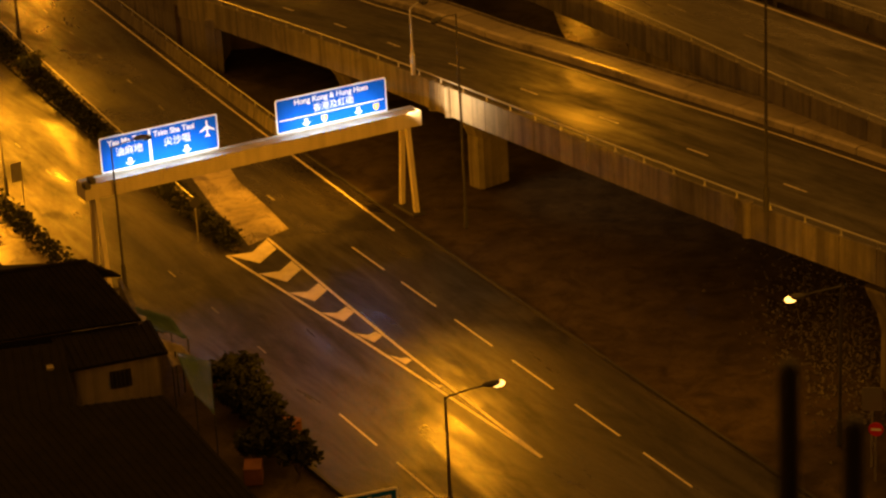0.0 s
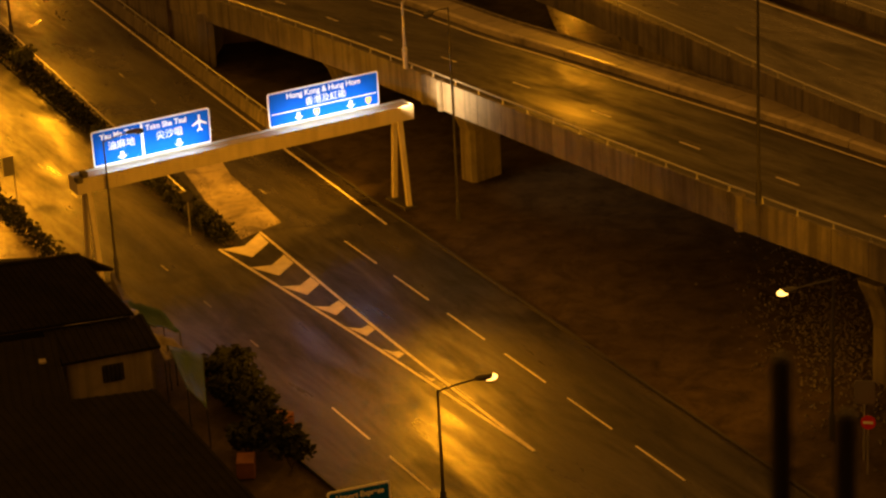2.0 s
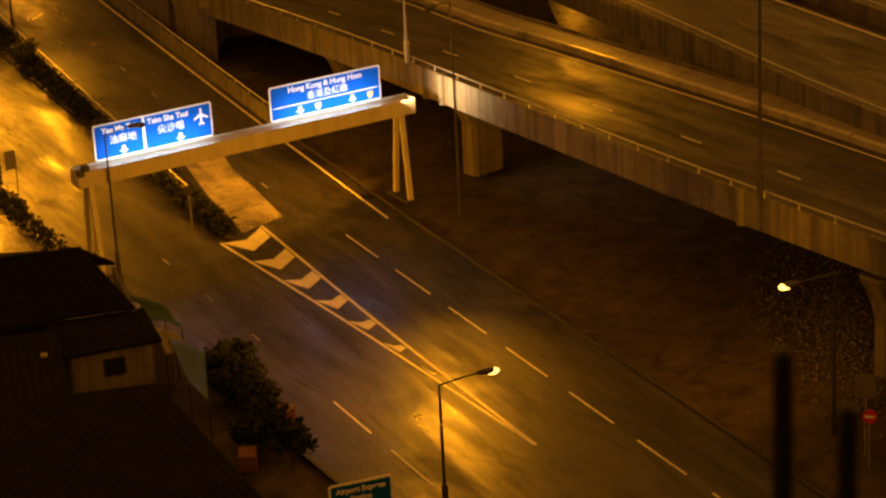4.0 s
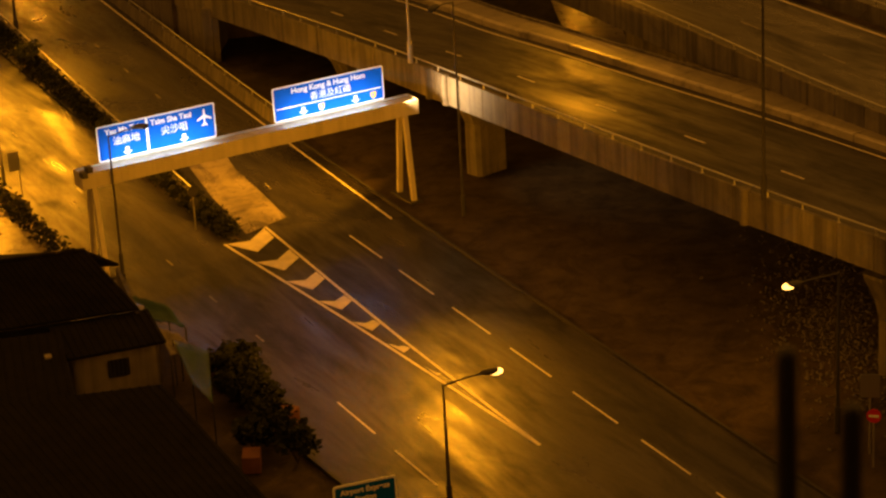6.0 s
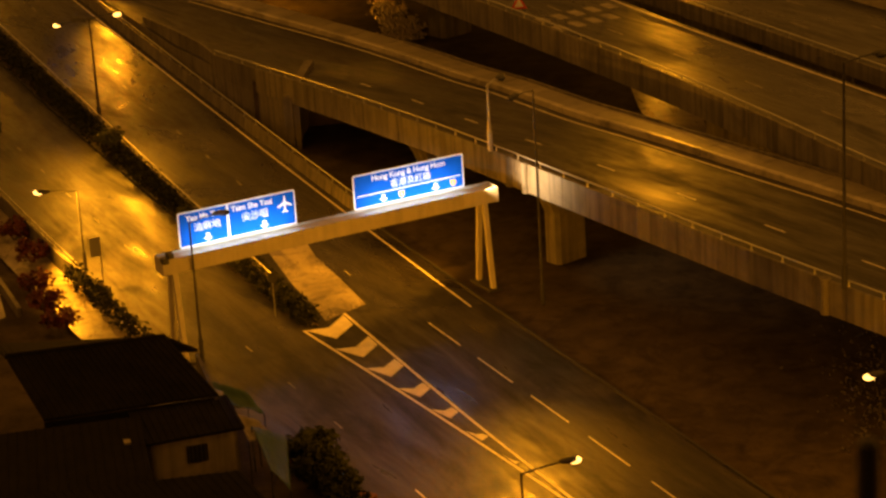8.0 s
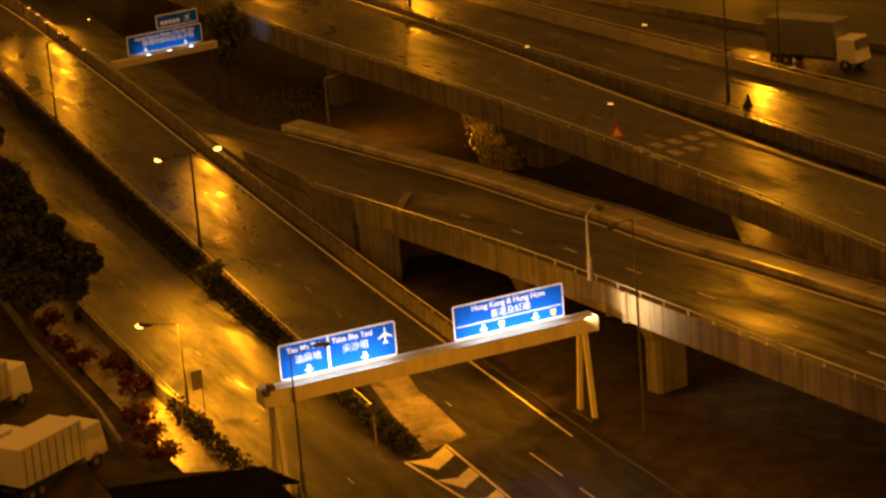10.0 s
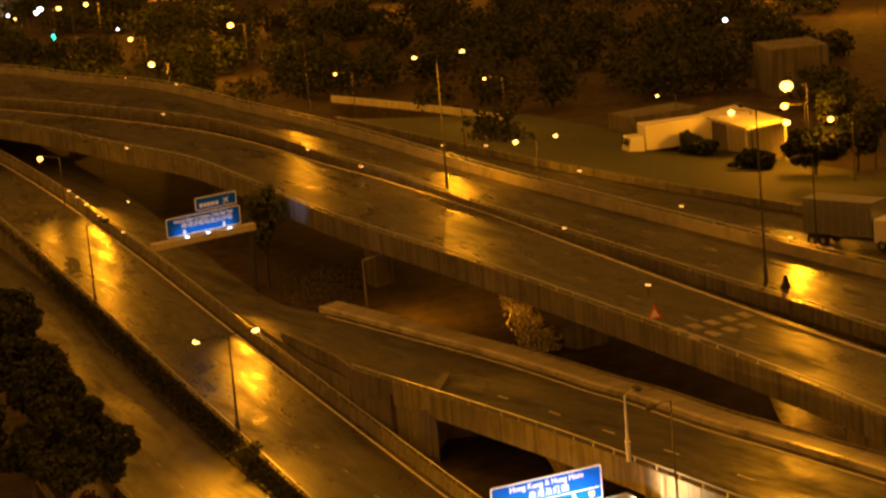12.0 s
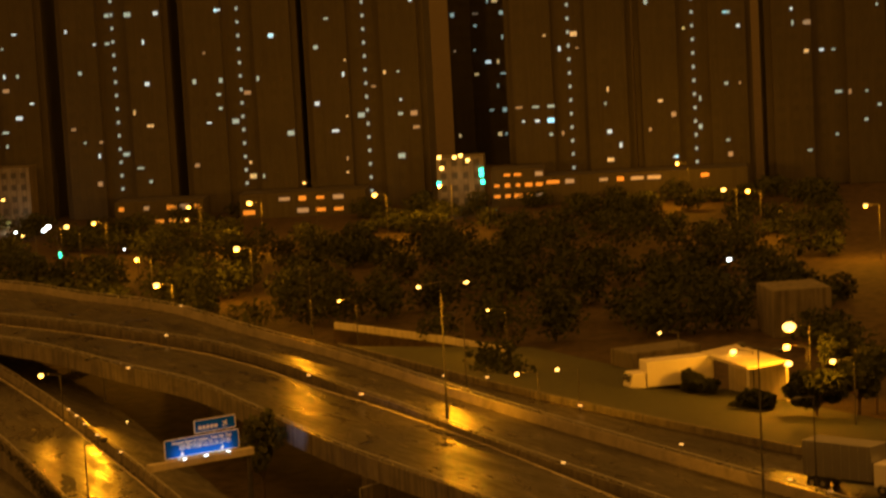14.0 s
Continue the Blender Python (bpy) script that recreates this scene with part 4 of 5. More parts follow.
bm = sweep(even(shifted(between(front_r, 125.5, 262), -0.7), 2), [(-0.1, -0.2), (-0.1, 0.15), (0.1, 0.17), (0.14, -0.2)])
structure("kerb", bm, KERB, "pale kerb round the planted island", "kerb")
rng = random.Random(5)
bm = bmesh.new()
ia, ib = pair(isl_a, isl_b, 90)
lobes = []
for a, b in zip(ia[1:], ib[1:]):
    for u in (0.22, 0.5, 0.78):
        c = a + (b - a) * u
        lobes.append(((c[0], c[1], c[2] + 0.45), (0.75, 0.95, 0.5)))
leaf_cloud(bm, lobes, 95, 0.12, rng)
tagged(bm_object("hedge", bm, HEDGE), "dense dark hedge on the planted island", "hedge", kind="stuff")

# paler paving; its extra brightness imitates a lamp's streak
bm = bmesh.new()
poly(bm, [(-16.41, 144.94, 0.152), (-15.48, 146.37, 0.163), (-13.80, 143.26, 0.139), (-12.37, 139.41, 0.111), (-11.73, 136.98, 0.095), (-10.05, 132.99, 0.068), (-8.48, 128.85, 0.041), (-9.46, 127.79, 0.035), (-10.58, 126.59, 0.035), (-11.40, 129.03, 0.042), (-12.87, 132.69, 0.066), (-14.73, 138.61, 0.106)])
structure("paved_apron", bm, PAVING_LAMPLIT, "wet paving beside the island tip, lamp sheen in its pale colour", "pavement")

bm = bmesh.new()
ia, ib = Vector((-17.25, 139.65, 0.2)), Vector((-11.67, 126.92, 0.2))
leaf_cloud(bm, [(ia.lerp(ib, k / 15), (1.25 - 0.03 * k, 1.0, 0.30)) for k in range(16)], 480, 0.08, rng)
tagged(bm_object("ground_cover", bm, HEDGE), "low dark planting filling the tip of the island", "plants", kind="stuff")

# hedge and railing on the near side of the frontage road
fl2 = shifted(between(front_l, 112, 150), -0.9)
bm = bmesh.new()
leaf_cloud(bm, [((p[0], p[1], 0.7), (0.7, 0.8, 0.75)) for p in even(between(fl2, 112, 136), 0.8)], 55, 0.17, rng)
tagged(bm_object("hedge", bm, HEDGE), "clipped dark hedge along the frontage road", "hedge", kind="stuff")
rail = tagged(new("guard_rail"), "low steel pedestrian railing beside the frontage road", "railing")
rl = even(shifted(between(front_l, 134, 165), -0.5), 1.6)
for hh in (0.35, 0.75, 1.05):
    part("bar", sweep(rl + np.array([0, 0, hh]), [(0.03, 0.03), (-0.03, 0.03), (-0.03, -0.03), (0.03, -0.03)]), GALV, rail)
for p in rl:
    part("post", boxed((0.06, 0.06, 1.1), (p[0], p[1], 0.55)), GALV, rail)
bm = sweep(even(np.array([(-46.75, 171.07, 0), (-42.22, 162.08, 0), (-36.72, 149.12, 0), (-30.23, 135.81, 0), (-27.80, 129.81, 0)]), 2), [(0, -0.1), (0, 0.5), (0.25, 0.52), (0.27, -0.1)])
structure("low_wall", bm, CONCRETE, "low concrete wall along a service lane", "wall")
bm = sweep(even(np.array([(-47.39, 185.02, 0), (-34.52, 153.97, 0), (-26.27, 136.22, 0), (-22.84, 130.88, 0)]), 2), [(0, -0.1), (0, 1.1), (0.2, 1.12), (0.22, -0.1)])
structure("low_wall", bm, CONCRETE_DARK, "dark wall between the service lane and the frontage road", "wall")

pave = between(front_l, 112, 172)
structure("pavement", sheet(shifted(pave, -3.4), shifted(pave, -0.15), 0.1, 2), PAVING_LAMPLIT, "pale wet pavement beside the frontage road", "pavement")

# gravel under the viaducts
def gravel(name, x0, x1, y0, y1, n, seed, size=0.16):
    """Loose wet stones with facets."""
    rng = random.Random(seed)
    bm = bmesh.new()
    for _ in range(n):
        x, y, s = rng.gauss((x0 + x1) / 2, (x1 - x0) / 4.5), rng.gauss((y0 + y1) / 2, (y1 - y0) / 4.5), size * rng.uniform(0.5, 1.7)
        vs = [bm.verts.new((x + rng.uniform(0.6, 1) * s * math.cos(a), y + rng.uniform(0.6, 1) * s * math.sin(a), -0.04 + rng.uniform(0, 0.3) * s)) for a in (0, 1.57, 3.14, 4.71)]
        t = bm.verts.new((x + rng.uniform(-0.3, 0.3) * s, y + rng.uniform(-0.3, 0.3) * s, -0.04 + s * rng.uniform(0.5, 0.9)))
        for k in range(4):
            bm.faces.new((vs[k], vs[(k + 1) % 4], t))
    return tagged(bm_object(name, bm, STONE), "loose wet stones on the ground under the viaduct", "gravel", kind="stuff")


gravel("gravel", 15.0, 23, 98, 122, 2600, 3, 0.11)
rng = random.Random(44)
bm = bmesh.new()
for _ in range(1900):
    u = rng.random() ** 1.3
    c = Vector((-7.7, 186.5, 0)).lerp(Vector((-10.6, 205.5, 0)), u)
    x, y, r = c.x + rng.gauss(0, 0.75 - 0.35 * u), c.y + rng.uniform(-0.6, 0.6), 0.2 * rng.uniform(0.5, 1.7)
    ring = [bm.verts.new((x + rng.uniform(0.6, 1) * r * math.cos(a), y + rng.uniform(0.6, 1) * r * math.sin(a), -0.04 + rng.uniform(0, 0.3) * r)) for a in (0, 1.57, 3.14, 4.71)]
    top = bm.verts.new((x + rng.uniform(-0.3, 0.3) * r, y + rng.uniform(-0.3, 0.3) * r, r * rng.uniform(0.4, 0.9)))
    for k in range(4):
        bm.faces.new((ring[k], ring[(k + 1) % 4], top))
# coloured paler than the other stones to imitate lamp sparkle
tagged(bm_object("rubble", bm, PAVING_LAMPLIT), "wet rubble spilled between the viaducts, paled for its lamp sparkle", "rubble", kind="stuff")
gravel("gravel", 14, 22, 150, 172, 1500, 6, 0.15)
gravel("gravel", -32, -22, 205, 225, 1500, 7, 0.12)

# pale sheet laid where lamplight falls on the wet ground
bm = bmesh.new()
poly(bm, [(8.6, 171, 0.05), (12.4, 171, 0.05), (12.9, 163.5, 0.05), (13.2, 157.0, 0.05), (11.5, 155.5, 0.05), (9.4, 159.5, 0.05), (8.9, 164.5, 0.05)])
structure("lit_ground_patch", bm, PAVING_LAMPLIT, "pale patch painted for the lamplit wet ground between the viaducts", "pavement")

# ---- sheds and houses below the camera ----
def slab(corners, thick=0.12, bm=None):
    """A four-cornered sheet with thickness."""
    bm = bm or bmesh.new()
    c = [Vector(p) for p in corners]
    n = (c[1] - c[0]).cross(c[3] - c[0]).normalized()
    if n.z < 0:
        n = -n
    top, low = [bm.verts.new(p) for p in c], [bm.verts.new(p - n * thick) for p in c]
    bm.faces.new(top), bm.faces.new(low[::-1])
    for i in range(4):
        bm.faces.new((top[i], low[i], low[(i + 1) % 4], top[(i + 1) % 4]))
    bmesh.ops.recalc_face_normals(bm, faces=bm.faces)
    return bm


def ribbed_roof(corners, thick, ribs, mat, parent, label=""):
    """A roof sheet with raised ribs that run from the first edge to the third."""
    root = part("roof", slab(corners, thick), mat, parent, label)
    c = [Vector(p) for p in corners]
    n = (c[1] - c[0]).cross(c[3] - c[0]).normalized()
    n = -n if n.z < 0 else n
    for k in range(ribs):
        u = (k + 0.5) / ribs
        a, b = c[0].lerp(c[1], u), c[3].lerp(c[2], u)
        e = (c[1] - c[0]).normalized() * 0.05
        bm = bmesh.new()
        q = [bm.verts.new(p) for p in (a - e, a + e, b + e, b - e)] + [bm.verts.new(p + n * 0.06) for p in (a, b)]
        for f in ((0, 4, 5, 3), (4, 1, 2, 5), (0, 1, 4), (3, 5, 2)):
            bm.faces.new([q[i] for i in f])
        bmesh.ops.recalc_face_normals(bm, faces=bm.faces)
        part("rib", bm, mat, root)
    return root


def wall_quad(a, b, z0, z1, thick=0.18):
    """An upright wall from a to b."""
    a, b = Vector((a[0], a[1], 0)), Vector((b[0], b[1], 0))
    d = (b - a).normalized()
    n = Vector((-d.y, d.x, 0)) * thick
    bm = bmesh.new()
    v = [bm.verts.new(p + Vector((0, 0, z))) for z in (z0, z1) for p in (a, b, b + n, a + n)]
    for f in ((0, 1, 5, 4), (1, 2, 6, 5), (2, 3, 7, 6), (3, 0, 4, 7), (4, 5, 6, 7), (3, 2, 1, 0)):
        bm.faces.new([v[i] for i in f])
    bmesh.ops.recalc_face_normals(bm, faces=bm.faces)
    return bm


house = tagged(new("house"), "low house with a dark weathered pitched roof", "house")
R0, R1 = (-24.87, 111.13, 5), (-17.31, 112.82, 5)
E0, E1 = (-22.53, 107.11, 3.3), (-14.51, 109.18, 3.3)
B0, B1 = (-26.71, 117.24, 3.3), (-16.08, 115.09, 3.3)
ribbed_roof([R0, R1, E1, E0], 0.14, 26, ROOFING_AND_SHADE, house, "dark ribbed roof sheets")
ribbed_roof([B0, B1, R1, R0], 0.14, 26, ROOFING_AND_SHADE, house, "dark ribbed roof sheets")
part("ridge_cap", tube(bmesh.new(), R0, R1, 0.12, 0.12, 8), ROOFING_AND_SHADE, house)
# walls coloured dark to hold the shade below the eaves
part("wall", wall_quad(E0, E1, 0, 3.1), ROOFING_AND_SHADE, house)
part("wall", wall_quad(E1, B1, 0, 3.1), CONCRETE_DARK, house)

hut = tagged(new("hut"), "small cream-rendered hut with a flat dark roof and a barred window", "hut")
HA, HB = (-17.32, 105.19, 0.3), (-13.43, 106.50, 0.3)
d = (Vector(HB) - Vector(HA)); d.z = 0
back = Vector((-d.y, d.x, 0)).normalized() * 3.2
part("wall", wall_quad(HA, HB, 0, 2.75), WALL_CREAM, hut, "stained cream wall")
part("wall", wall_quad(HB, Vector(HB) + back, 0, 2.75), WALL_CREAM, hut)
part("wall", wall_quad(Vector(HA) + back, HA, 0, 2.75), WALL_CREAM, hut)
o = [Vector(HA) - d.normalized() * 0.4 - back.normalized() * 0.35, Vector(HB) + d.normalized() * 0.3 - back.normalized() * 0.35, Vector(HB) + d.normalized() * 0.3 + back, Vector(HA) - d.normalized() * 0.4 + back]
ribbed_roof([(p.x, p.y, 2.8 + 0.25 * (i > 1)) for i, p in enumerate(o)], 0.14, 14, ROOFING_AND_SHADE, hut)
mid = Vector(HA).lerp(Vector(HB), 0.52)
ang = math.atan2(d.y, d.x)
win = part("window", boxed((1.0, 0.1, 0.85), (mid.x, mid.y - 0.02, 1.75), Matrix.Rotation(ang, 4, "Z")), GLASS_DARK, hut, "dark barred window")
for k in range(5):
    q = mid + d.normalized() * (-0.4 + 0.2 * k)
    part("window_bar", boxed((0.03, 0.03, 0.85), (q.x, q.y - 0.1, 1.75)), STEEL_DARK, win)

big = tagged(new("shed"), "large dark shed with a low ribbed roof", "shed")
S = [(-24.19, 96.79, 4), (-12.49, 98.74, 4), (-6.79, 85.98, 4), (-14.09, 77.38, 4)]
ribbed_roof(S, 0.16, 30, ROOFING_AND_SHADE, big, "black wet roof sheets")
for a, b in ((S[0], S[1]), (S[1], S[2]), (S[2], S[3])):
    part("wall", wall_quad(Vector(a).lerp(Vector(b), 0.03), Vector(a).lerp(Vector(b), 0.97), 0, 3.7), ROOFING_AND_SHADE, big)
big = tagged(new("shed"), "dark lean-to shed behind the hut", "shed")
S = [(-24.69, 105.80, 3.2), (-18.05, 107.20, 3.2), (-16.36, 99.34, 3), (-23.36, 98.21, 3)]
ribbed_roof(S, 0.14, 16, ROOFING_AND_SHADE, big, "black wet roof sheets")
part("wall", wall_quad(S[3], S[2], 0, 2.9), CONCRETE_DARK, big)
part("wall", wall_quad(S[0], S[3], 0, 2.9), CONCRETE_DARK, big)

# tarpaulins, sheets and stacked clutter by the kerb
def tarp(corners, seed, mat, label, posts=True):
    rng = random.Random(seed)
    c = [Vector(p) for p in corners]
    root = tagged(new("tarpaulin_canopy"), label, "canopy", "tarpaulins")
    bm = bmesh.new()
    n = 9
    g = [[None] * n for _ in range(n)]
    for i in range(n):
        for j in range(n):
            p = c[0].lerp(c[1], i / (n - 1)).lerp(c[3].lerp(c[2], i / (n - 1)), j / (n - 1))
            p.z += rng.uniform(-0.06, 0.06) - 0.25 * math.sin(math.pi * i / (n - 1)) * math.sin(math.pi * j / (n - 1))
            g[i][j] = bm.verts.new(p)
    for i in range(n - 1):
        for j in range(n - 1):
            bm.faces.new((g[i][j], g[i + 1][j], g[i + 1][j + 1], g[i][j + 1]))
    ob = part("sheet", bm, mat, root, smooth=True)
    sol = ob.modifiers.new("thickness", "SOLIDIFY")
    sol.thickness = 0.02
    if posts:
        for p in c:
            part("post", tube(bmesh.new(), (p.x, p.y, -0.05), p, 0.04, 0.04, 6), STEEL_DARK, root)
    return root


tarp([(-15.61, 112.75, 2.6), (-13.38, 111.02, 2.6), (-12.39, 109.06, 2.2), (-14.37, 110.24, 2.4)], 1, TARP, "sagging green tarpaulin stretched over poles")
tarp([(-13.75, 108.79, 2.4), (-12.61, 107.96, 2.4), (-11.76, 106.77, 2), (-12.88, 106.05, 2.1)], 2, WALL_CREAM, "pale plastic sheet over the stalls")
tarp([(-12.85, 107.42, 2.3), (-11.10, 106.01, 2.3), (-10.59, 100.94, 1.9), (-11.61, 102.96, 2)], 3, TARP, "sagging green tarpaulin stretched over poles")
tarp([(-16.09, 111.04, 2.9), (-14.45, 110.46, 2.9), (-14.24, 109.18, 2.7), (-15.77, 109.05, 2.7)], 4, SIGN_BACK, "crumpled metal sheet on the shed edge")
for k, (p, mat, s) in enumerate((((-10.93, 107.85, 0), RUST, 0.7), ((-10.20, 106.80, 0), GALV, 0.5), ((-9.73, 105.48, 0), STEEL_DARK, 0.8), ((-7.59, 101.60, 0), RUST, 1.3), ((-7.18, 100.68, 0), RUST, 1.0), ((-8.82, 98.06, 0), RUST, 1.0), ((-18.25, 104.34, 2.9), WALL_CREAM, 0.4))):
    ob = bm_object("crate", boxed((1.1 * s, 0.8 * s, 0.8 * s), (0, 0, 0.4 * s), bevel=0.03), mat)
    ob.matrix_world = pose(*p, 0, 0, 25 + 13 * k)
    tagged(ob, "weathered crate among the clutter by the sheds", "crate", "clutter")

# signs of the lower road
near_sign = sign_panel("road_sign", 2.5, 1.6)
near_sign.matrix_world = pose(*(-3.38, 83.60, 6.4), 0, 0, 18) @ Matrix.Translation((0, 0, -1.6))
tagged(near_sign, "dark blue direction sign on a post beside the kerb", "road sign")
lettering("Airport Express", 0.30, (0, -0.012, 1.28), near_sign)
lettering("Station", 0.30, (0, -0.012, 0.92), near_sign)
for x in (-0.8, 0.8):
    part("post", tube(bmesh.new(), (x, 0.13, -4.95), (x, 0.13, 1.4), 0.07, 0.07, 8), GALV, near_sign)


def round_sign(where, h, turn, mat, label, bar=False, r=0.32):
    root = tagged(thing("traffic_sign", where, turn), label, "traffic sign", "traffic signs")
    part("post", tube(bmesh.new(), (0, 0, -0.1), (0, 0, h + 0.3), 0.04, 0.04, 8), GALV, root)
    b = bmesh.new()
    bmesh.ops.create_cone(b, cap_ends=True, segments=24, radius1=r, radius2=r, depth=0.03, matrix=Matrix.Translation((0, -0.06, h)) @ Matrix.Rotation(radians(90), 4, "X"))
    disc = part("disc", b, mat, root)
    if bar:
        part("bar", boxed((0.42, 0.012, 0.11), (0, -0.083, h)), SIGN_WHITE, disc)
    return root


round_sign((-13.4, 127.6, 0.14), 2.2, 30, STEEL_DARK, "grey back of a round traffic sign on a post")
round_sign((-13.4, 127.75, 0.14), 1.5, 30, STEEL_DARK, "grey back of a small round traffic sign on a post", r=0.26)
round_sign((17.9, 94.9, 0.0), 2.4, -15, RED_PAINT, "red no-entry sign with a white bar on a post", True)
root = tagged(thing("traffic_sign", (17.97, 96.2, 0.0), -10), "grey rectangular sign plate on a slim post", "traffic sign", "traffic signs")
part("post", tube(bmesh.new(), (0, 0, -0.1), (0, 0, 3.4), 0.045, 0.045, 8), GALV, root)
part("plate", boxed((0.85, 0.03, 1.1), (0, -0.06, 3.2), bevel=0.01), SIGN_BACK, root)
root = tagged(thing("traffic_sign", (-23.96, 134.98, 0), 35), "grey rectangular sign back on a slim post", "traffic sign", "traffic signs")
part("post", tube(bmesh.new(), (0, 0, -0.1), (0, 0, 2.6), 0.045, 0.045, 8), GALV, root)
part("plate", boxed((0.7, 0.03, 1.15), (-0.3, -0.06, 2.15), bevel=0.01), SIGN_BACK, root)
for x, z in ((0.45, 5.95), (0.15, 5.7)):
    cam_box = tagged(thing("traffic_camera"), "dark camera housing on the gantry end", "camera", "gantry cameras")
    cam_box.matrix_world = GANTRY @ Matrix.Translation((x, 0.1, z))
    part("housing", boxed((0.34, 0.5, 0.32), (0, 0, 0.1), bevel=0.05), STEEL_DARK, cam_box)
    part("bracket", boxed((0.08, 0.08, 0.3), (0, 0.1, -0.12)), GALV, cam_box)

# second gantry over the slip road
G2 = pose(-39.57, 199.94, 0, 0, 0, 37.75)
g2 = tagged(new("sign_gantry"), "cantilever sign gantry over the slip road", "gantry")
g2.matrix_world = G2
part("beam", boxed((9.9, 0.7, 0.6), (4.75, 0.3, 7.45), bevel=0.03), STEEL_CREAM, g2)
part("column", tube(bmesh.new(), (9.4, 0.35, 1.5), (9.4, 0.35, 7.3), 0.19, 0.15, 12), STEEL_DARK, g2)
s = sign_panel("road_sign", 7.1, 1.63)
s.matrix_world = G2 @ Matrix.Translation((4.82, 0.1, 7.95))
tagged(s, "blue overhead direction sign lit from below", "road sign", "gantry signs")
lettering("Airport Express Station, Tsim Sha Tsui", 0.36, (0, -0.012, 1.27), s)
lettering("機場快線站及尖沙咀", 0.55, (0.3, -0.012, 0.82), s)
arrow(s, -1.9, 0.28, 0.36)
arrow(s, 1.9, 0.28, 0.36)
s2 = sign_panel("road_sign", 3.97, 1.12)
s2.matrix_world = G2 @ Matrix.Translation((6.16, 0.1, 9.74))
tagged(s2, "small blue sign with aeroplane symbol above a larger one", "road sign", "gantry signs")
plane_symbol(s2, 0.95, 0.52, 0.38, -0.7)
for k in range(5):
    part("lettering_bar", flat(bmesh.new(), rounded(0.3, 0.3, 0.03, -1.45 + 0.38 * k, 0.42), -0.014, 0.006), SIGN_WHITE, s2)
for fx in (2.9, 4.9, 7.0):
    fi = thing("sign_floodlight")
    fi.matrix_world = G2 @ Matrix.Translation((fx, -0.35, 7.755))
    tagged(fi, "small bright floodlight under the sign", "floodlight", "sign floodlights")
    part("arm", boxed((0.06, 0.5, 0.05), (0, 0.2, 0.02)), GALV, fi)
    part("housing", boxed((0.34, 0.22, 0.1), (0, 0, 0.04), None, 0.02), STEEL_DARK, fi)
    part("lens", boxed((0.3, 0.2, 0.03), (0, 0.0, 0.11)), GLOW_WHITE, fi, "bright white lens")
for sx in (2.6, 6.4):
    part("strut", boxed((0.1, 0.1, 1.5), (sx, 0.27, 8.4)), GALV, g2)
part("strut", boxed((0.1, 0.1, 3.1), (6.16, 0.27, 9.25)), GALV, g2)
# added blue spot imitates sign light bounced onto the second viaduct's parapet
lamp("SPOT", G2 @ Vector((8.6, 0.6, 8.4)), 800.0, (0.35, 0.55, 1.0), (-28.5, 213.5, 7.9), 0.2, 40)
lamp("AREA", G2 @ Vector((4.8, -0.45, 8.0)), SIGN_WATTS * 0.11, COOL, G2 @ Vector((4.8, 0.1, 8.8)), (5.5, 0.1))

# foreground: posts of a balcony railing close below the camera
railing = tagged(new("balcony_railing"), "dark upright railing posts on a ledge close to the camera", "railing")
for x, y, top in ((0.385, 2.572, 47.645), (0.458, 2.56, 47.575)):
    b = tube(bmesh.new(), (x, y, 46.9), (x, y, top - 0.012), 0.0125, 0.0125, 12)
    bmesh.ops.create_uvsphere(b, u_segments=12, v_segments=6, radius=0.0125, matrix=Matrix.Translation((x, y, top - 0.012)))
    part("post", b, STEEL_DARK, railing)
part("ledge", boxed((3.0, 4.9, 0.15), (0.3, 0.35, 46.83), bevel=0.01), CONCRETE_DARK, railing, "concrete ledge")


# ---- the distance: far viaduct, compound, trees, lamps and towers ----
for p in ((-66.05, 296.52, 0), (-75.03, 308.30, 0), (-55.41, 299.97, 0), (-81.05, 315.09, 0)):
    pier(p[0], p[1], 6.8, 38, w=3.4, d=2.0)

# green slope and walls behind the slip road
slope_r = shifted(slip_r, 26.0)
slope_r[:, 2] = 1.0
structure("grass_slope", sheet(shifted(slip_r, 0.35) + np.array([0, 0, 0.3]), slope_r, 0, 4), GRASS, "dark green grassy slope behind the slip road", "slope")
bm = sweep(even(np.array([(-36.78, 311.39, 2.5), (-28.88, 303.45, 2.5), (-21.37, 295.47, 2.5), (-14.19, 286.27, 2.5)]), 3), [(0, -0.85), (0, 0.0), (0.3, 0.0), (0.3, -0.85)])
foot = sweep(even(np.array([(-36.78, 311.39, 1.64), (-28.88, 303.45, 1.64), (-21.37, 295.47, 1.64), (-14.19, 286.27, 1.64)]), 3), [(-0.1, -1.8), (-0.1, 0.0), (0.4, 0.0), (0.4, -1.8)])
structure("footing_wall", foot, EARTH, "dark earth-coloured footing under the boundary wall", "wall")
structure("boundary_wall", bm, WALL_PALE, "pale greenish boundary wall beyond the roads", "wall")
bm = sweep(even(np.array([(11.18, 229.15, 1), (16.85, 227.89, 1), (23.60, 218.98, 1)]), 3), [(0, -1.2), (0, 1.3), (0.3, 1.3), (0.3, -1.2)])
structure("boundary_wall", bm, CONCRETE, "lit concrete wall beside the slip road", "wall")


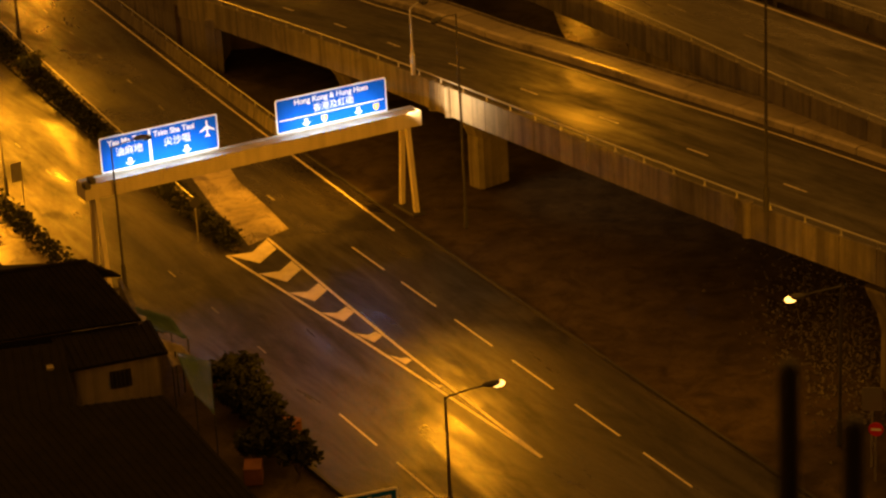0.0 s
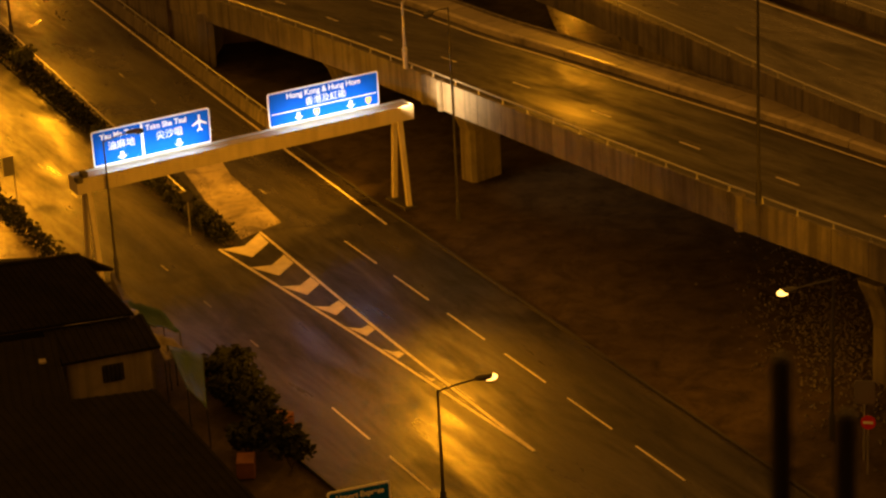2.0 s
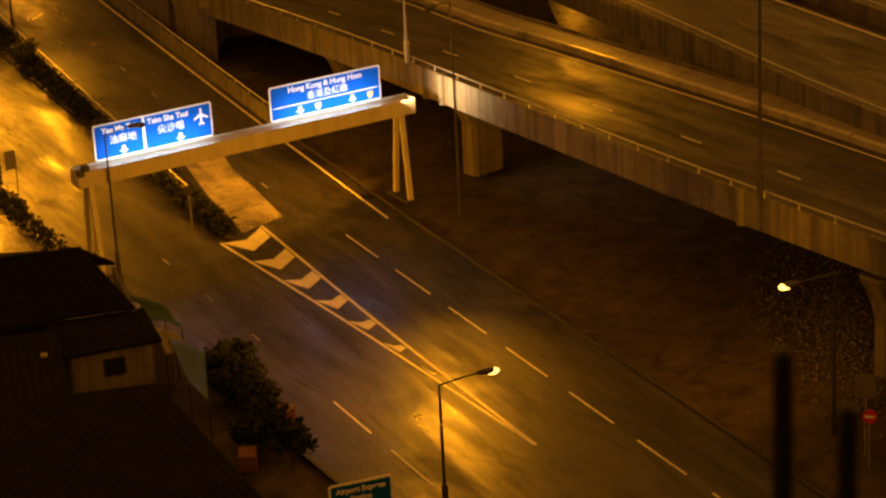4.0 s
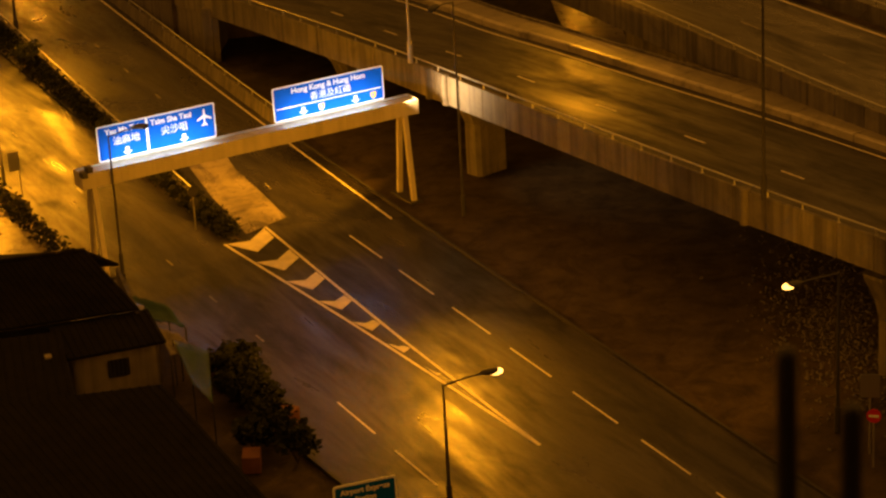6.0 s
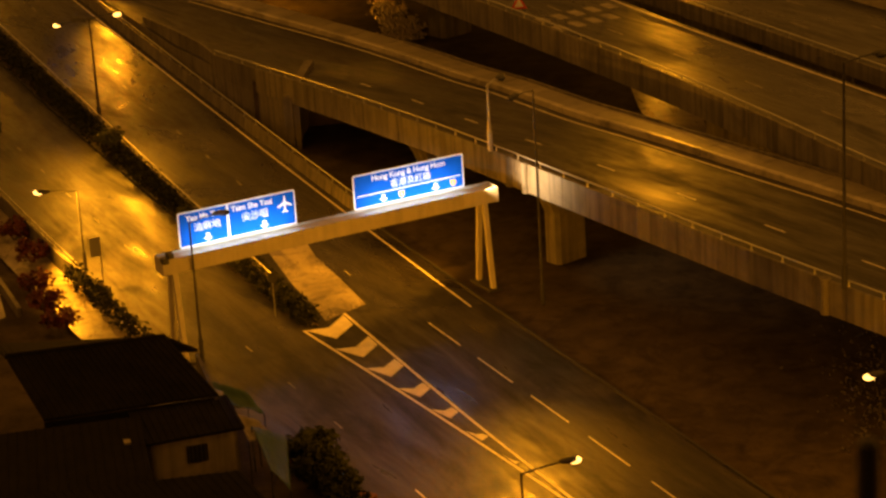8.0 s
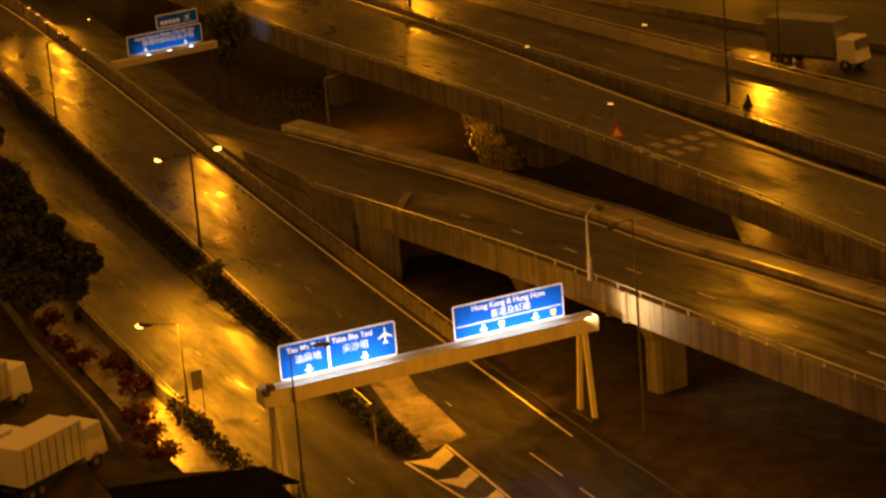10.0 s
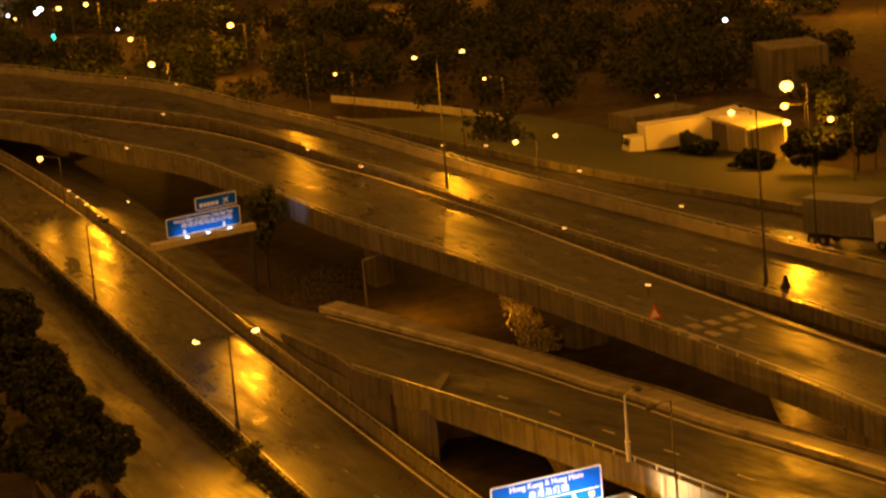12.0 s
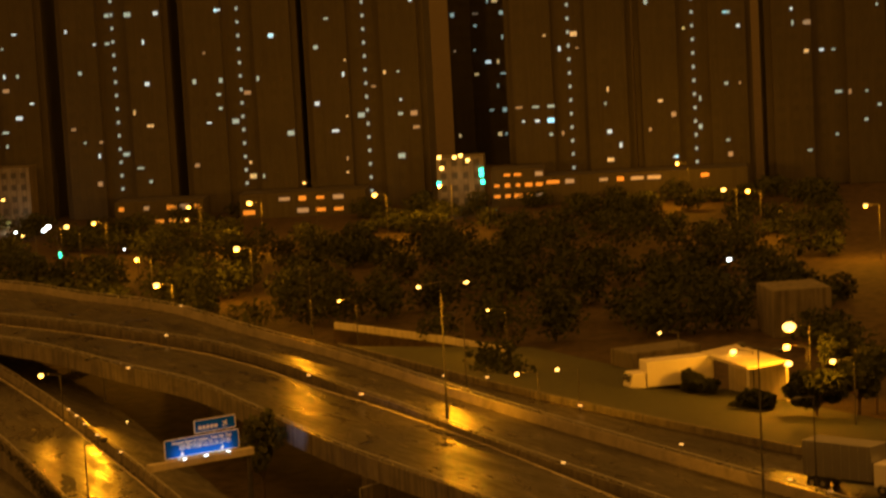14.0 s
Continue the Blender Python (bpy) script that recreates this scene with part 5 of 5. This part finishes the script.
def lorry(where, turn, body, label, length=7.0, h=3.0):
    """A box lorry: cab, windscreen, cargo box, wheels and headlights. It faces +x."""
    root = tagged(thing("lorry", where, turn), label, "lorry", "lorries")
    part("cargo_box", boxed((length, 2.3, h - 0.2), (-length / 2, 0, 0.95 + h / 2), bevel=0.05), body, root, "ribbed cargo box")
    for k in range(8):
        part("rib", boxed((0.06, 0.03, h - 0.4), (-length * (k + 0.5) / 8, -1.165, 0.95 + h / 2)), GALV, root)
    part("chassis", boxed((length + 1.8, 1.0, 0.22), (-length / 2 + 0.9, 0, 0.75)), STEEL_DARK, root)
    b = boxed((1.9, 2.2, 2.0), (1.05, 0, 1.65), bevel=0.12)
    for v in b.verts:
        if v.co.z > 1.9 and v.co.x > 1.2:
            v.co.x -= 0.35
    cab = part("cab", b, VAN_WHITE, root, "pale painted cab")
    part("windscreen", boxed((0.04, 1.9, 0.75), (1.86, 0, 2.15), Matrix.Rotation(radians(-18), 4, "Y")), GLASS_DARK, cab, "dark windscreen")
    for s in (-0.8, 0.8):
        part("headlight", boxed((0.05, 0.28, 0.18), (2.01, s, 1.0), bevel=0.01), SIGN_WHITE, cab, "round-cornered headlight")
    for x in (0.9, -length * 0.72, -length * 0.88):
        for s in (-0.95, 0.95):
            b = bmesh.new()
            bmesh.ops.create_cone(b, cap_ends=True, segments=18, radius1=0.48, radius2=0.48, depth=0.3, matrix=Matrix.Translation((x, s, 0.48)) @ Matrix.Rotation(radians(90), 4, "X"))
            w = part("wheel", b, RUBBER, root)
            b = bmesh.new()
            bmesh.ops.create_cone(b, cap_ends=True, segments=12, radius1=0.24, radius2=0.2, depth=0.32, matrix=Matrix.Translation((x, s * 1.02, 0.48)) @ Matrix.Rotation(radians(90), 4, "X"))
            part("rim", b, GALV, w)
    return root


lorry((19.6, 196.0, 4.0), -38, SIGN_BACK, "grey box lorry with a pale cab on the slip road", 6.5, 3.1)
lorry((1.6, 258.0, 1.2), 200, VAN_WHITE, "white container lorry parked beside the compound", 7.5, 2.9)
for k, (p, t) in enumerate((((-36.71, 137.66, 0), 62), ((-33.89, 126.05, 0), 60), ((-30.26, 126.82, 0), 60))):
    lorry(p, t, VAN_WHITE if k else STEEL_CREAM, "pale box lorry parked in the service lane", 5.0, 2.4)

# compound with a lit canopy
comp = tagged(new("canopy"), "flat-roofed lit shelter on posts", "shelter")
C4 = [(7.67, 261.51, 5), (11.78, 265.81, 5), (16.38, 254.40, 5), (12.12, 250.88, 5)]
part("roof", slab(C4, 0.3), WALL_PALE, comp, "pale flat roof")
for p in C4:
    part("post", boxed((0.25, 0.25, 5.2), (p[0] * 0.985 + 0.18, p[1] * 0.998, 2.4)), WALL_PALE, comp)
part("back_wall", wall_quad((C4[1][0] - 1, C4[1][1] - 1), (C4[2][0], C4[2][1] + 1), 0, 4.6), WALL_PALE, comp)
gate = tagged(bm_object("gate_panel", wall_quad((11.56, 263.41, 0), (12.93, 264.27, 0), 0, 2.6), WALL_PALE), "pale upright gate panel by the shelter", "gate")
for name, a, b, z1, dd in (("office", (17.89, 298.90, 4), (24.98, 300.30, 4), 5.6, 8), ("store", (0.65, 275.15, 0), (8.40, 279.60, 0), 2.6, 5)):
    d = Vector((b[0] - a[0], b[1] - a[1], 0))
    n = Vector((-d.y, d.x, 0)).normalized() * dd
    root = tagged(new("building"), "low pale building in the compound" if name == "office" else "dark low store shed in the compound", "building")
    mt = CONCRETE_DARK
    part("wall", wall_quad(a, b, 0, z1, dd), mt, root)
    part("roof", slab([(a[0], a[1], z1 + 0.2), (b[0], b[1], z1 + 0.2), (b[0] + n.x, b[1] + n.y, z1 + 0.2), (a[0] + n.x, a[1] + n.y, z1 + 0.2)], 0.2), mt, root)

# warning triangle and cone on the second viaduct
root = tagged(thing("warning_sign", (1.07, 163.9, 7.02), 10), "red and white triangular warning sign on short legs", "traffic sign")
part("plate", flat(bmesh.new(), [(-0.55, 0.5), (0.55, 0.5), (0, 1.5)], 0, 0.03), RED_SIGN, root)
part("face", flat(bmesh.new(), [(-0.33, 0.63), (0.33, 0.63), (0, 1.22)], -0.012, 0.008), SIGN_WHITE, root)
for x in (-0.35, 0.35):
    part("leg", boxed((0.05, 0.05, 0.6), (x, 0.05, 0.28)), STEEL_DARK, root)
b = bmesh.new()
bmesh.ops.create_cone(b, cap_ends=True, segments=14, radius1=0.32, radius2=0.08, depth=0.8, matrix=Matrix.Translation((0, 0, 0.46)))
box(b, (0.7, 0.7, 0.08), (0, 0, 0.04))
cone = bm_object("bollard", b, RUBBER)
cone.matrix_world = pose(10.5, 172.6, 7.02)
tagged(cone, "dark tapered bollard beside the far barrier", "bollard")

# small glowing boxes on added posts, glints of far barriers, slip road, ramp rail
def glint_box(x, y, z, foot, width):
    root = tagged(thing("glint_post", (x, y, foot)), "small glowing box on an added short post, in place of a glint", "marker post", "road markers")
    part("post", tube(bmesh.new(), (0, 0, -0.05), (0, 0, z - foot), 0.04, 0.035, 6), STEEL_DARK, root)
    part("glint", boxed((width, 0.06, 0.13), (0, -0.05, z - foot), Matrix.Rotation(radians(-22), 4, "Z"), 0.02), GLOW_GLINT, root, "amber-white glow in place of a glint")


for x, y, z, foot in ((-25.0, 229.1, 7.8, 7.0), (-5.4, 194.5, 7.8, 7.0), (0.8, 172.9, 7.8, 7.0), (-53.3, 293.8, 7.9, 7.0), (-51.1, 271.2, 7.8, 7.0), (-51.0, 248.7, 8.0, 7.0), (-31.4, 240.9, 7.8, 7.0), (-19.1, 255.3, 4.7, 3.95), (-14.5, 253.3, 4.7, 3.95), (-4.7, 235.3, 4.7, 3.95), (4.4, 215.0, 4.7, 3.95), (12.7, 199.2, 4.7, 3.95), (15.5, 194.1, 4.7, 3.95)):
    glint_box(x, y, z, foot, 0.42)
for x, y, z, foot in ((-57.3, 247.9, 4.13, 2.93), (-55.8, 244.7, 4.01, 2.81), (-54.1, 240.8, 3.87, 2.67), (-51.8, 235.6, 3.68, 2.48), (-48.0, 228.0, 3.41, 2.21)):
    glint_box(x, y, z, foot, 0.4)

# far woods
rng = random.Random(21)
bm = bmesh.new()
lobes = []
for _ in range(330):
    y = rng.uniform(262, 470)
    x = rng.uniform(-0.27, 0.09) * y
    if y < 325 and x < -0.10 * y + 4:
        continue
    if y < 300 and x < 22 and x > -12:
        continue
    h = rng.uniform(3, 6.5) if y < 400 else rng.uniform(2, 4)
    lobes.append(((x, y, h * 0.55), (rng.uniform(2, 4.5), rng.uniform(2, 4.5), h * 0.55)))
leaf_cloud(bm, lobes, 320, 0.40, rng)
tagged(bm_object("woodland", bm, LEAF_DARK), "dark belt of far trees below the towers", "trees", kind="stuff")
for k, p in enumerate(((18.10, 240.08, 0), (22.64, 244.37, 0), (24.88, 249.64, 0), (12.63, 244.78, 0), (7.45, 255.70, 0), (3.49, 261.96, 0), (22.17, 256.93, 0))):
    tree(*p, 6.5 if k in (0, 1, 2, 6) else 3.6, 3.4 if k in (0, 1, 2, 6) else 2.4, 90 + k, mat=LEAF_DARK, leaves=420, size=0.36, label="dark tree beside the compound")


def far_lamp(p, h=8.0, size=0.9, mat=None, arm=2.0, watts=0.0, light_colour=None):
    root = tagged(thing("street_lamp", (p[0] + arm, p[1], 0)), "far street lamp glowing orange" if mat is None else "far lamp glowing white", "street lamp", "far lamps")
    b = tube(bmesh.new(), (0, 0, -0.1), (0, 0, h), 0.075, 0.05, 8)
    part("pole", b, STEEL_DARK, root)
    part("arm", tube(bmesh.new(), (0, 0, h), (-arm, 0, h + 0.25), 0.04, 0.035, 6), STEEL_DARK, root)
    b = bmesh.new()
    bmesh.ops.create_uvsphere(b, u_segments=12, v_segments=8, radius=size / 2, matrix=Matrix.Translation((-arm, 0, h)) @ Matrix.Diagonal((1.15, 1, 0.8, 1)))
    part("lens", b, mat or GLOW_SODIUM, root, smooth=True)
    if watts:
        lamp("POINT", (p[0], p[1], h - size * 0.8), watts, light_colour or SODIUM, None, 0.3)
    return root


for p, size, watts in (((-72.49, 412.58, 8), 0.9, W1 * 0.35), ((-84.63, 393.27, 8), 1.0, W1 * 0.35), ((-88.39, 390.15, 8), 1.2, 0), ((-67.88, 341.91, 8), 0.9, W1 * 0.2), ((-54.78, 349.10, 8), 1.3, W1 * 0.25),
                       ((-59.77, 312.98, 8), 1.2, W1 * 0.4), ((-62.44, 414.79, 8), 1.3, W1 * 0.35), ((-41.54, 418.83, 8), 1.3, W1 * 0.35), ((-33.83, 291.11, 8), 0.5, W1 * 0.08), ((-15.47, 278.27, 8), 0.5, W1 * 0.08),
                       ((20.33, 396.50, 8), 1.0, W1 * 0.35), ((36.02, 367.62, 8), 0.9, W1 * 0.35), ((3.66, 269.20, 6), 0.55, 0), ((16.48, 250.60, 9), 1.9, W1 * 0.3),
                       ((16.12, 250.20, 7), 1.1, W1 * 0.04), ((16.00, 246.21, 6), 1.1, 0), ((19.44, 234.99, 8), 0.85, W1 * 0.06), ((11.11, 258.42, 5.4), 1.0, W1 * 0.05), ((-59.46, 245.96, 8), 0.85, W1 * 0.04),
                       ((-93.00, 379.62, 8), 0.6, 0), ((-10.61, 235.17, 8), 0.7, W1 * 0.08), ((-6.78, 236.87, 8), 0.6, 0), ((10.59, 451.19, 8), 0.9, W1 * 0.35), ((-69.25, 391.98, 8), 0.7, 0),
                       ((-57.07, 447.45, 8), 0.7, 0), ((-115.74, 483.32, 8), 0.9, 0), ((-111.37, 442.02, 8), 0.9, 0), ((-112.79, 483.85, 8), 0.7, 0), ((-31.11, 429.08, 8), 0.8, W1 * 0.35), ((16.66, 400.10, 8), 1.1, 0), ((49.09, 497.66, 8), 0.8, 0)):
    far_lamp(p, p[2], size * 0.62, watts=watts)
for p, size in (((13.39, 313.07, 8), 0.9), ((-91.61, 391.21, 8), 1.4), ((-95.49, 385.43, 8), 0.7), ((-88.93, 376.92, 9), 1.2), ((-75.72, 372.42, 6), 0.6)):
    far_lamp(p, p[2], size * 0.6, GLOW_WHITE)
for p in ((-53.7, 250.3, 3.0), (-50.8, 245.4, 3.0)):
    far_lamp(p, p[2], 0.16, arm=0.6)
root = tagged(thing("traffic_light", (-90.42, 393.01, 0), 0), "far traffic light showing green", "traffic light")
part("pole", tube(bmesh.new(), (0, 0, -0.1), (0, 0, 3.2), 0.09, 0.09, 8), STEEL_DARK, root)
part("housing", boxed((0.5, 0.35, 1.3), (0, 0, 3.5), bevel=0.04), STEEL_DARK, root)
b = bmesh.new()
bmesh.ops.create_uvsphere(b, u_segments=10, v_segments=6, radius=0.4, matrix=Matrix.Translation((0, -0.15, 3.2)))
part("lens", b, GLOW_GREEN, root, "green lens", True)


# towers with lit stair windows
def tower(x, w, seed, y=480, h=105, d=18, column=True):
    rng = random.Random(seed)
    root = tagged(thing("tower_block", (x, y, 0)), "dark high-rise housing block with scattered lit windows", "building", "tower blocks")
    b = boxed((w * 0.96, d, h), (0, d / 2 + 0.6, h / 2))
    part("wall", b, TOWER, root)
    for s in (-1, 1):
        part("bay", boxed((w * 0.30, 1.6, h), (s * w * 0.28, 0.0, h / 2)), TOWER, root)
    b = bmesh.new()
    for fl in range(1, 26):
        for k in range(8):
            xx = (k - 3.5) * w * 0.108
            yy = -0.85 if 0.13 * w < abs(xx) < 0.43 * w else 0.55
            box(b, (1.3, 0.08, 1.25), (xx, yy, fl * 2.72 + 1.4))
    tagged(part("window_grid", b, TOWER_GLASS, root, "rows of dark windows"), kind="stuff")
    if column:
        for fl in range(0, 16):
            b = boxed((0.55, 0.1, 0.6), (0.0, 0.53, fl * 2.62 + 2.9))
            part("stair_window", b, GLOW_STAIR, root, "pale lit stair window")
    for _ in range(19):
        k, fl = rng.randrange(8), rng.randrange(2, 15)
        xx = (k - 3.5) * w * 0.108
        yy = -0.9 if 0.13 * w < abs(xx) < 0.43 * w else 0.5
        part("lit_window", boxed((rng.choice((0.4, 0.5, 0.7, 0.9, 1.3)), 0.1, rng.choice((0.35, 0.5, 0.7, 0.9))), (xx + rng.uniform(-0.4, 0.4), yy, fl * 2.72 + 1.4)), rng.choice((GLOW_COOL, GLOW_COOL, GLOW_DIM, GLOW_WARM, GLOW_COOL2)), root, "lit window")
    return root


for k, (x, w) in enumerate(((-97.1, 23), (-72.5, 24), (-48.1, 24.5), (-8.6, 25.5), (15.2, 23.5), (41.0, 25), (-123, 25))):
    tower(x, w, 300 + k, column=k < 5)
tower(-30.0, 14, 320, y=560, column=False)
tower(70.0, 30, 321, y=520, column=False)


# podium halls with amber light, and a brightly lit yard
def hall(x0, x1, z0, z1, y=466.0, floors=2, bays=7):
    root = tagged(thing("podium_hall", (0, y, 0)), "low building below the towers with amber lit floors", "building", "podium halls")
    rng = random.Random(int(x0 * 7))
    part("wall", boxed((x1 - x0, 8, z1 + 1), ((x0 + x1) / 2, 4.2, z1 / 2 - 0.5)), TOWER, root)
    for f in range(floors):
        zz = z0 + (z1 - z0) * (f + 0.5) / floors
        for k in range(bays):
            if rng.random() < 0.3:
                continue
            xx = x0 + (x1 - x0) * (k + 0.5) / bays
            part("lit_opening", boxed(((x1 - x0) / bays * rng.uniform(0.4, 0.85), 0.12, (z1 - z0) / floors * rng.uniform(0.22, 0.4)), (xx, 0.15, zz)), rng.choice((GLOW_AMBER, GLOW_AMBER, GLOW_DIM)), root, "amber lit opening")
    return root


hall(-96, -79, -1.0, 4.2)
hall(-72, -48, 0.0, 4.6)
hall(-24.0, -14.0, 1.0, 7.0, floors=3, bays=5)
hall(-14, 24, 3.2, 5.4, floors=1, bays=12)
yard = tagged(thing("lit_building", (-30.0, 470, 0)), "brightly lit pale building with green lights", "building")
part("wall", boxed((9.0, 6, 11), (0, 3, 4.0)), CONCRETE, yard)
for x, z in ((-4.2, 4.6), (4.0, 6.8), (4.0, 6.0), (4.2, 4.6)):
    part("green_light", boxed((0.7, 0.2, 0.7), (x, -0.12, z), bevel=0.05), GLOW_GREEN, yard, "green light")
for x, z in ((-3.5, 7.5), (0.2, 9.8), (-1.0, 9.5), (1.5, 8.8), (-3.9, 9.6)):
    part("lamp_head", boxed((0.7, 0.3, 0.6), (x, -0.16, z), bevel=0.08), GLOW_SODIUM, yard, "bright lamp")
for k in range(4):
    for f in range(4):
        part("window", boxed((1.1, 0.1, 1.2), (-3.2 + 2.1 * k, -0.03, 1.2 + 2.4 * f)), TOWER_GLASS, yard)
lamp("POINT", (-30, 464, 4.5), W1 * 0.02, (1.0, 0.62, 0.25), None, 0.5)
yard = tagged(thing("lit_building", (-117.0, 470, 0)), "hazy lit pale building beside the towers", "building")
part("wall", boxed((8.0, 6, 13), (0, 3, 5.0)), CONCRETE, yard)
for k in range(4):
    for f in range(5):
        part("window", boxed((1.0, 0.1, 1.1), (-2.9 + 1.9 * k, -0.03, 0.8 + 2.3 * f)), TOWER_GLASS, yard)
lamp("POINT", (-116, 463, 1.5), W1 * 0.03, (1.0, 0.75, 0.45), None, 0.5)

# unseen tower from which the camera looks, closing the place behind it and blocking skylight
own = tagged(new("own_tower"), "tall housing tower in which the camera stands", "building")
part("wall", boxed((70, 24, 150), (0, -14.0, 75)), TOWER, own)
